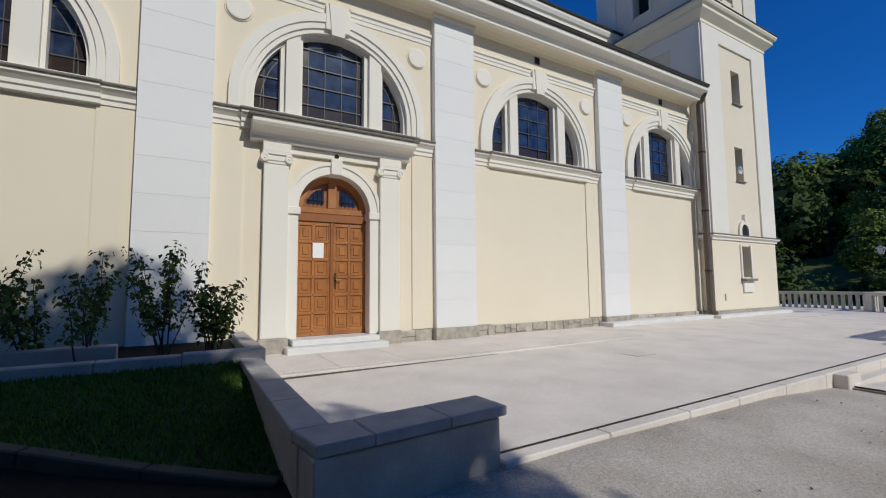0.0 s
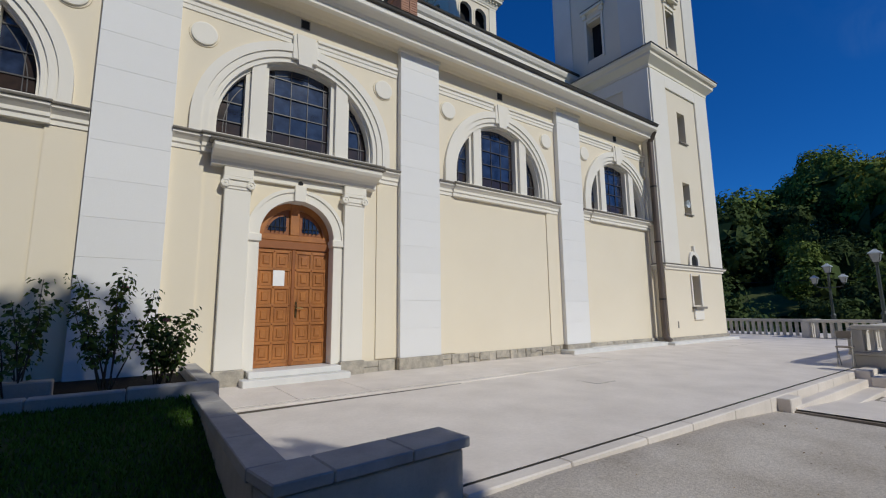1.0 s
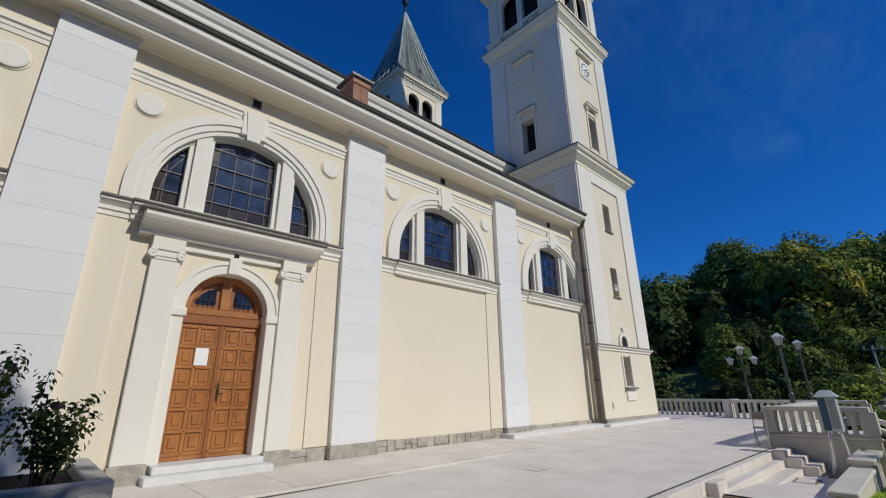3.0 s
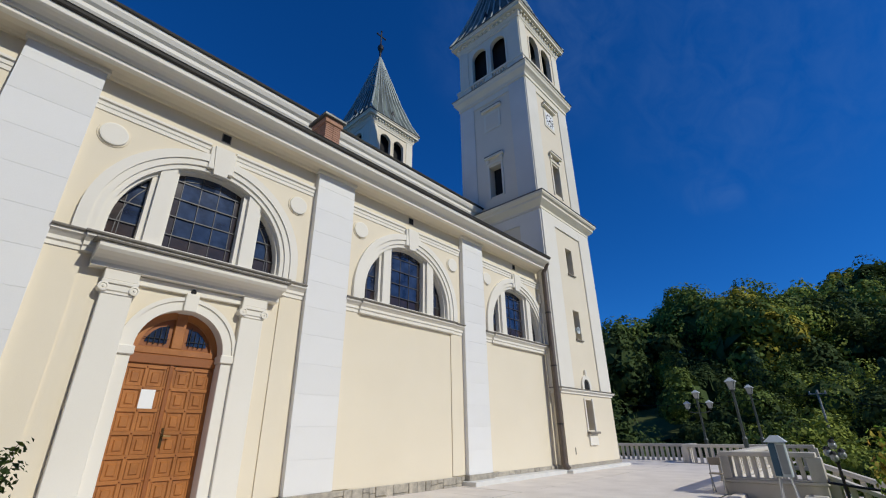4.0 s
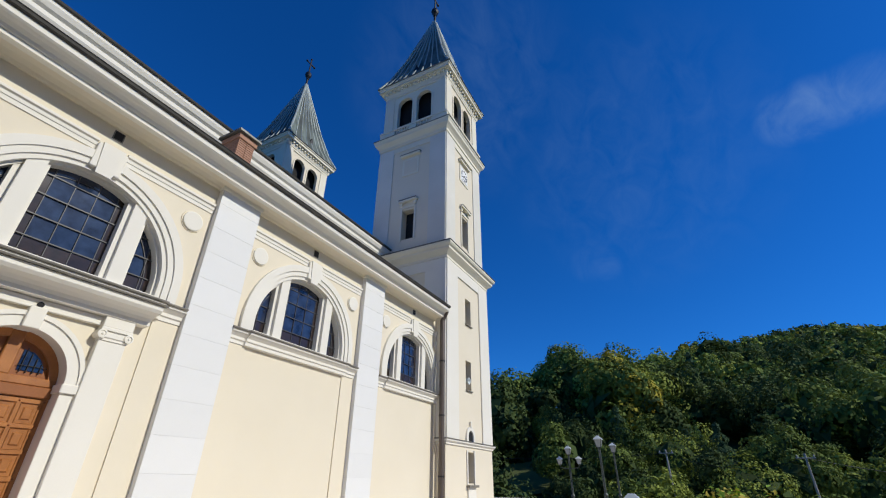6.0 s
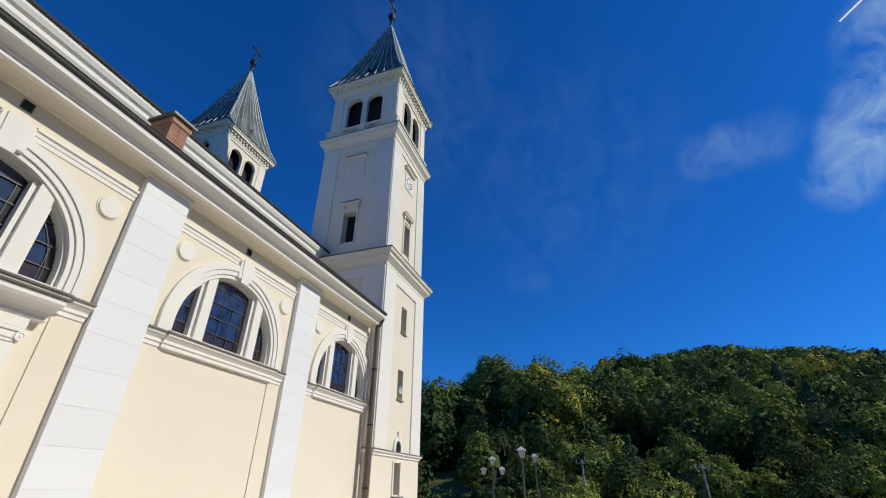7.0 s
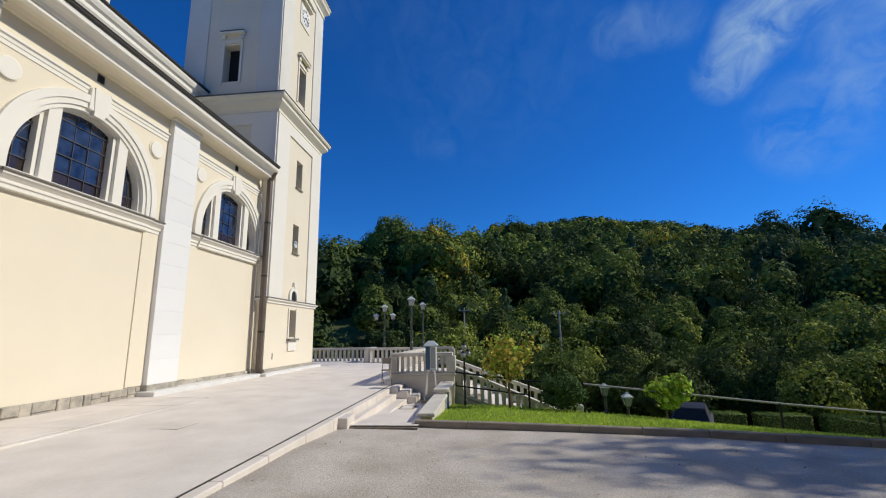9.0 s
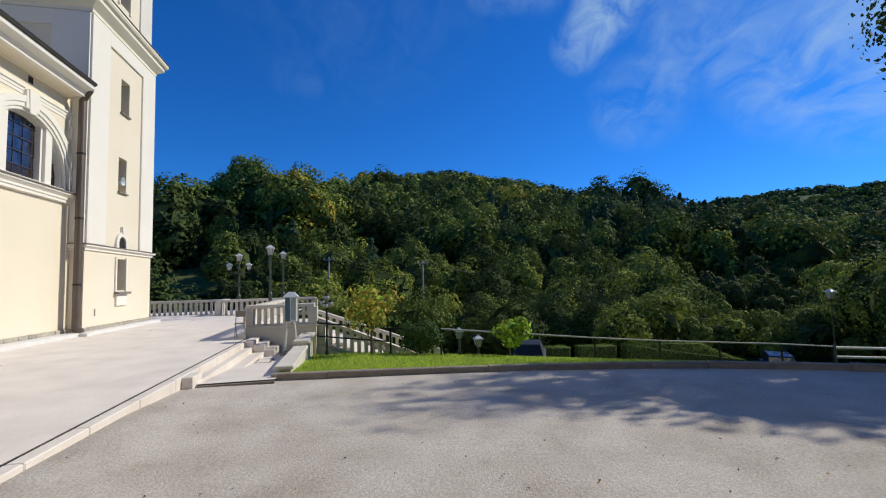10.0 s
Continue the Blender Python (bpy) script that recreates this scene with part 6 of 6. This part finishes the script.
def wood_tree(x, y, z, radius, height, n, leaf, kind, conifer=False):
    # a dome of a few large clumps, each with a leafy shell
    k = int(rng.integers(7, 12))
    g = rng.normal(0, 1, (k, 3))
    g[:, 2] = np.abs(g[:, 2]) * 0.9 - 0.45
    g /= np.linalg.norm(g, axis=1)[:, None]
    g *= rng.uniform(0.45, 0.70, (k, 1))
    g[0] = (0, 0, 0.5)
    lr = rng.uniform(0.30, 0.48, k)
    i = rng.choice(k, n, p=lr ** 2 / (lr ** 2).sum())
    d = rng.normal(0, 1, (n, 3))
    d /= np.linalg.norm(d, axis=1)[:, None]
    bumps = 1 + 0.10 * np.sin(7 * d[:, 0] + i) * np.sin(6 * d[:, 1] + 2 * i) + 0.08 * np.sin(9 * d[:, 2] + 3 * i)
    p = (g[i] + d * (lr[i] * bumps * rng.uniform(0.86, 1.06, n))[:, None]) * np.array([radius, radius, height / 2])
    if conifer:
        u = rng.uniform(0, 1, n) ** 0.7
        a = rng.uniform(0, 2 * math.pi, n)
        r = radius * (u * 0.9 + 0.05) * (0.75 + 0.25 * np.sin(u * 40))
        p = np.stack([r * np.cos(a), r * np.sin(a), height * (0.5 - u)], 1)
        d = np.stack([np.cos(a), np.sin(a), 0.5 + 0 * a], 1)
    cen.append(p + np.array([x, y, z + height / 2]))
    nor.append(d)
    siz.append(leaf * rng.uniform(0.55, 1.4, n))
    mid.append(np.full(n, kind))
    # big dark cards inside the crown, colour in place of shade in its gaps
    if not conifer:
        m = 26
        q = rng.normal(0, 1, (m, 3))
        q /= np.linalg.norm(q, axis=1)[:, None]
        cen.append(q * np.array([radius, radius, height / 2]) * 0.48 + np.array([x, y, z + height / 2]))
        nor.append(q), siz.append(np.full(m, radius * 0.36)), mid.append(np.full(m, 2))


def add_wood(az0, az1, r0, r1, count, size, n, leaf, skip=None):
    for _ in range(count):
        az = rng.uniform(az0, az1)
        r = math.sqrt(rng.uniform(r0 * r0, r1 * r1))
        q = radians(az)
        x, y = -2.5 + r * math.cos(q), -8.3 + r * math.sin(q)
        if (x < 25 and -14 < y < 22) or (x < 23.5 and y > -46 and r < 37) or (skip and skip(az, r)):
            continue
        e, rs = skyline(az)
        if r > rs + 12:
            continue
        s = rng.uniform(0.65, 1.3) * size * (0.68 if az < -40 and r < 75 else 1)
        wts = np.array([0.36, 0.16, 0.32, 0.03, 0.004, 0.12])
        if az > 4 and r > 80:
            wts = np.array([0.36, 0.22, 0.20, 0.18, 0.01, 0.03])
        if az < -28 and r > 90:
            wts = np.array([0.22, 0.06, 0.37, 0.01, 0.0, 0.34])
        if az > 13:
            wts[3] *= 0.3
        if -47 < az < -31 and 85 < r < 145:
            wts = np.array([0.10, 0.0, 0.2, 0.0, 0.0, 0.70])
        if r < 60:
            wts = np.array([0.46, 0.24, 0.27, 0.01, 0.0, 0.02])
        # mostly dark leaf colours here, standing in for a slope in shadow
        if az > 10 and r < 90:
            wts = np.array([0.25, 0.03, 0.66, 0.02, 0.0, 0.04])
        # bright leaf colours weighted up here, standing in for sunlight on the shrubs
        if r < 46 and -14 < az < 10:
            wts = np.array([0.34, 0.50, 0.13, 0.03, 0.0, 0.0])
        k = rng.choice(6, p=wts / wts.sum())
        wood_tree(x, y, z_hill(r, az) - 0.12 * s, s * rng.uniform(0.36, 0.5), s, n, leaf * rng.uniform(0.85, 1.2), k, k == 5 and rng.uniform() < 0.6)


gap = lambda az, r: 14.5 < az < 22 and 44 < r < 72
add_wood(-62, -26, 36, 58, 90, 5.2, 2600, 0.10)
add_wood(-70, 34, 28, 46, 150, 5.0, 3000, 0.09, lambda az, r: az > 12)
add_wood(-70, 34, 44, 75, 150, 7.5, 2600, 0.15, gap)
add_wood(-70, 0, 72, 118, 200, 10.5, 1500, 0.28, gap)
add_wood(0, 34, 68, 118, 75, 13.0, 2600, 0.30, gap)
add_wood(-70, 6, 115, 190, 340, 11.5, 800, 0.45)
add_wood(-34, 4, 185, 360, 800, 11.5, 260, 0.80)
# woods on the far ridge
for _ in range(1500):
    az, r = rng.uniform(-66, -34), rng.uniform(900, 1500)
    q = radians(az)
    s = rng.uniform(14, 24)
    wood_tree(-2.5 + r * math.cos(q), -8.3 + r * math.sin(q), z_hill(r, az) - 0.4 * s, s * 0.55, s, 70, 3.2, rng.choice([0, 2, 5]))
# single tall trees on the skyline
for az, r, h in ((-4.0, 150, 18), (-32.2, 150, 16), (-36.6, 140, 20), (-38.0, 142, 16), (-28.5, 165, 11), (12, 98, 10), (9, 100, 10), (16, 97, 10), (18.5, 96, 8), (5.5, 112, 9), (-56.5, 40, 7.5), (-59, 37, 8), (-61, 33, 8.5)):
    q = radians(az)
    wood_tree(-2.5 + r * math.cos(q), -8.3 + r * math.sin(q), z_hill(r, az), h * 0.42, h, 1800 if r > 60 else 4500, 0.32 if r > 60 else 0.10, 2 if r > 120 else (3 if 3 < az < 14 else 1 if r < 60 else 0))
cen, nor, siz, mid = np.concatenate(cen), np.concatenate(nor), np.concatenate(siz), np.concatenate(mid)
# open meadow on the slope behind the terrace
rows = []
for r in (60, 63, 66, 69, 72):
    rows.append([(-2.5 + r * math.cos(radians(az)), -8.3 + r * math.sin(radians(az)), z_hill(r, az) + 0.4 + 0.012 * r * noise.noise(((-2.5 + r * math.cos(radians(az))) * 0.02, (-8.3 + r * math.sin(radians(az))) * 0.02, 7))) for az in np.linspace(14.5, 21.5, 8)])
sheet("meadow", rows, MEADOW, "small sunlit meadow on the wooded slope")
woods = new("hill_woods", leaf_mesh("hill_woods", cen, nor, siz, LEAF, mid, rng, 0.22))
tagged(woods, "mixed green and yellowing woods covering the hills", "woods", kind="stuff")

# grass blades
def grass(name, label, pts, h, mat):
    k = len(pts)
    a = rng.uniform(0, math.pi, k)
    dx = np.stack([np.cos(a), np.sin(a), np.zeros(k)], 1) * 0.010
    tip = pts + np.stack([rng.normal(0, 0.02, k), rng.normal(0, 0.02, k), h * rng.uniform(0.5, 1.3, k)], 1)
    v = np.stack([pts - dx, pts + dx, tip], 1).reshape(-1, 3)
    me = bpy.data.meshes.new(name)
    me.vertices.add(3 * k), me.loops.add(3 * k), me.polygons.add(k)
    me.vertices.foreach_set("co", v.reshape(-1))
    me.loops.foreach_set("vertex_index", np.arange(3 * k, dtype=np.int32))
    me.polygons.foreach_set("loop_start", np.arange(0, 3 * k, 3, dtype=np.int32))
    me.update(calc_edges=True)
    me.materials.append(mat)
    tagged(new(name, me), label, "grass", kind="stuff")


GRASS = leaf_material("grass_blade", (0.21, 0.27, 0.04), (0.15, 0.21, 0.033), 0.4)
ys = rng.uniform(-30, -7.1, 60000)
ss = rng.uniform(0, 1, 60000) ** 1.3 * 6.5
pts = np.array([(kerb_x(y) + 0.16 + s, y, lawn_z(kerb_x(y) + 0.16 + s, y)) for y, s in zip(ys, ss)])
grass("lawn_grass", "short bright green grass of the lawn", pts, 0.055, GRASS)
xs_, ys_ = rng.uniform(-8, -1.9, 34000), rng.uniform(-5.2, -2.45, 34000)
pts = np.array([(x, y, garden_z(y)) for x, y in zip(xs_, ys_) if x > garden_x(y)])
grass("garden_grass", "short grass of the garden lawn, darkened in colour for shade", pts, 0.05, TURF_BLADE)

litter_x, litter_y = rng.uniform(-1.5, 4.6, 260), rng.uniform(-13, -5.9, 260)
pts = np.array([(x, y, z_asphalt(x, y) + 0.012) for x, y in zip(litter_x, litter_y)])
litter = new("fallen_leaves", leaf_mesh("fallen_leaves", pts, np.tile([[0, 0, 1.0]], (260, 1)), 0.011 * rng.uniform(0.4, 1.7, 260), [LEAF[4], BARK], rng.choice(2, 260, p=[0.5, 0.5]), rng))
tagged(litter, "scattered dry leaves and twigs lying on the asphalt", "leaves", kind="stuff")
VAPOUR = leaf_material("vapour", (0.34, 0.34, 0.35), (0.32, 0.33, 0.35), 0.9)
bm = bmesh.new()
va, vb = Vector((2412, -1832, 2612)), Vector((2212, -2004, 2664))
side = (vb - va).cross(va).normalized()
bm.faces.new([bm.verts.new(p) for p in (va - side * 5, va + side * 5, vb + side * 7, vb - side * 7)])
trail = part("vapour_trail", bm, VAPOUR)
tagged(trail, "thin white vapour trail in the blue sky", "vapour trail", kind="structure")
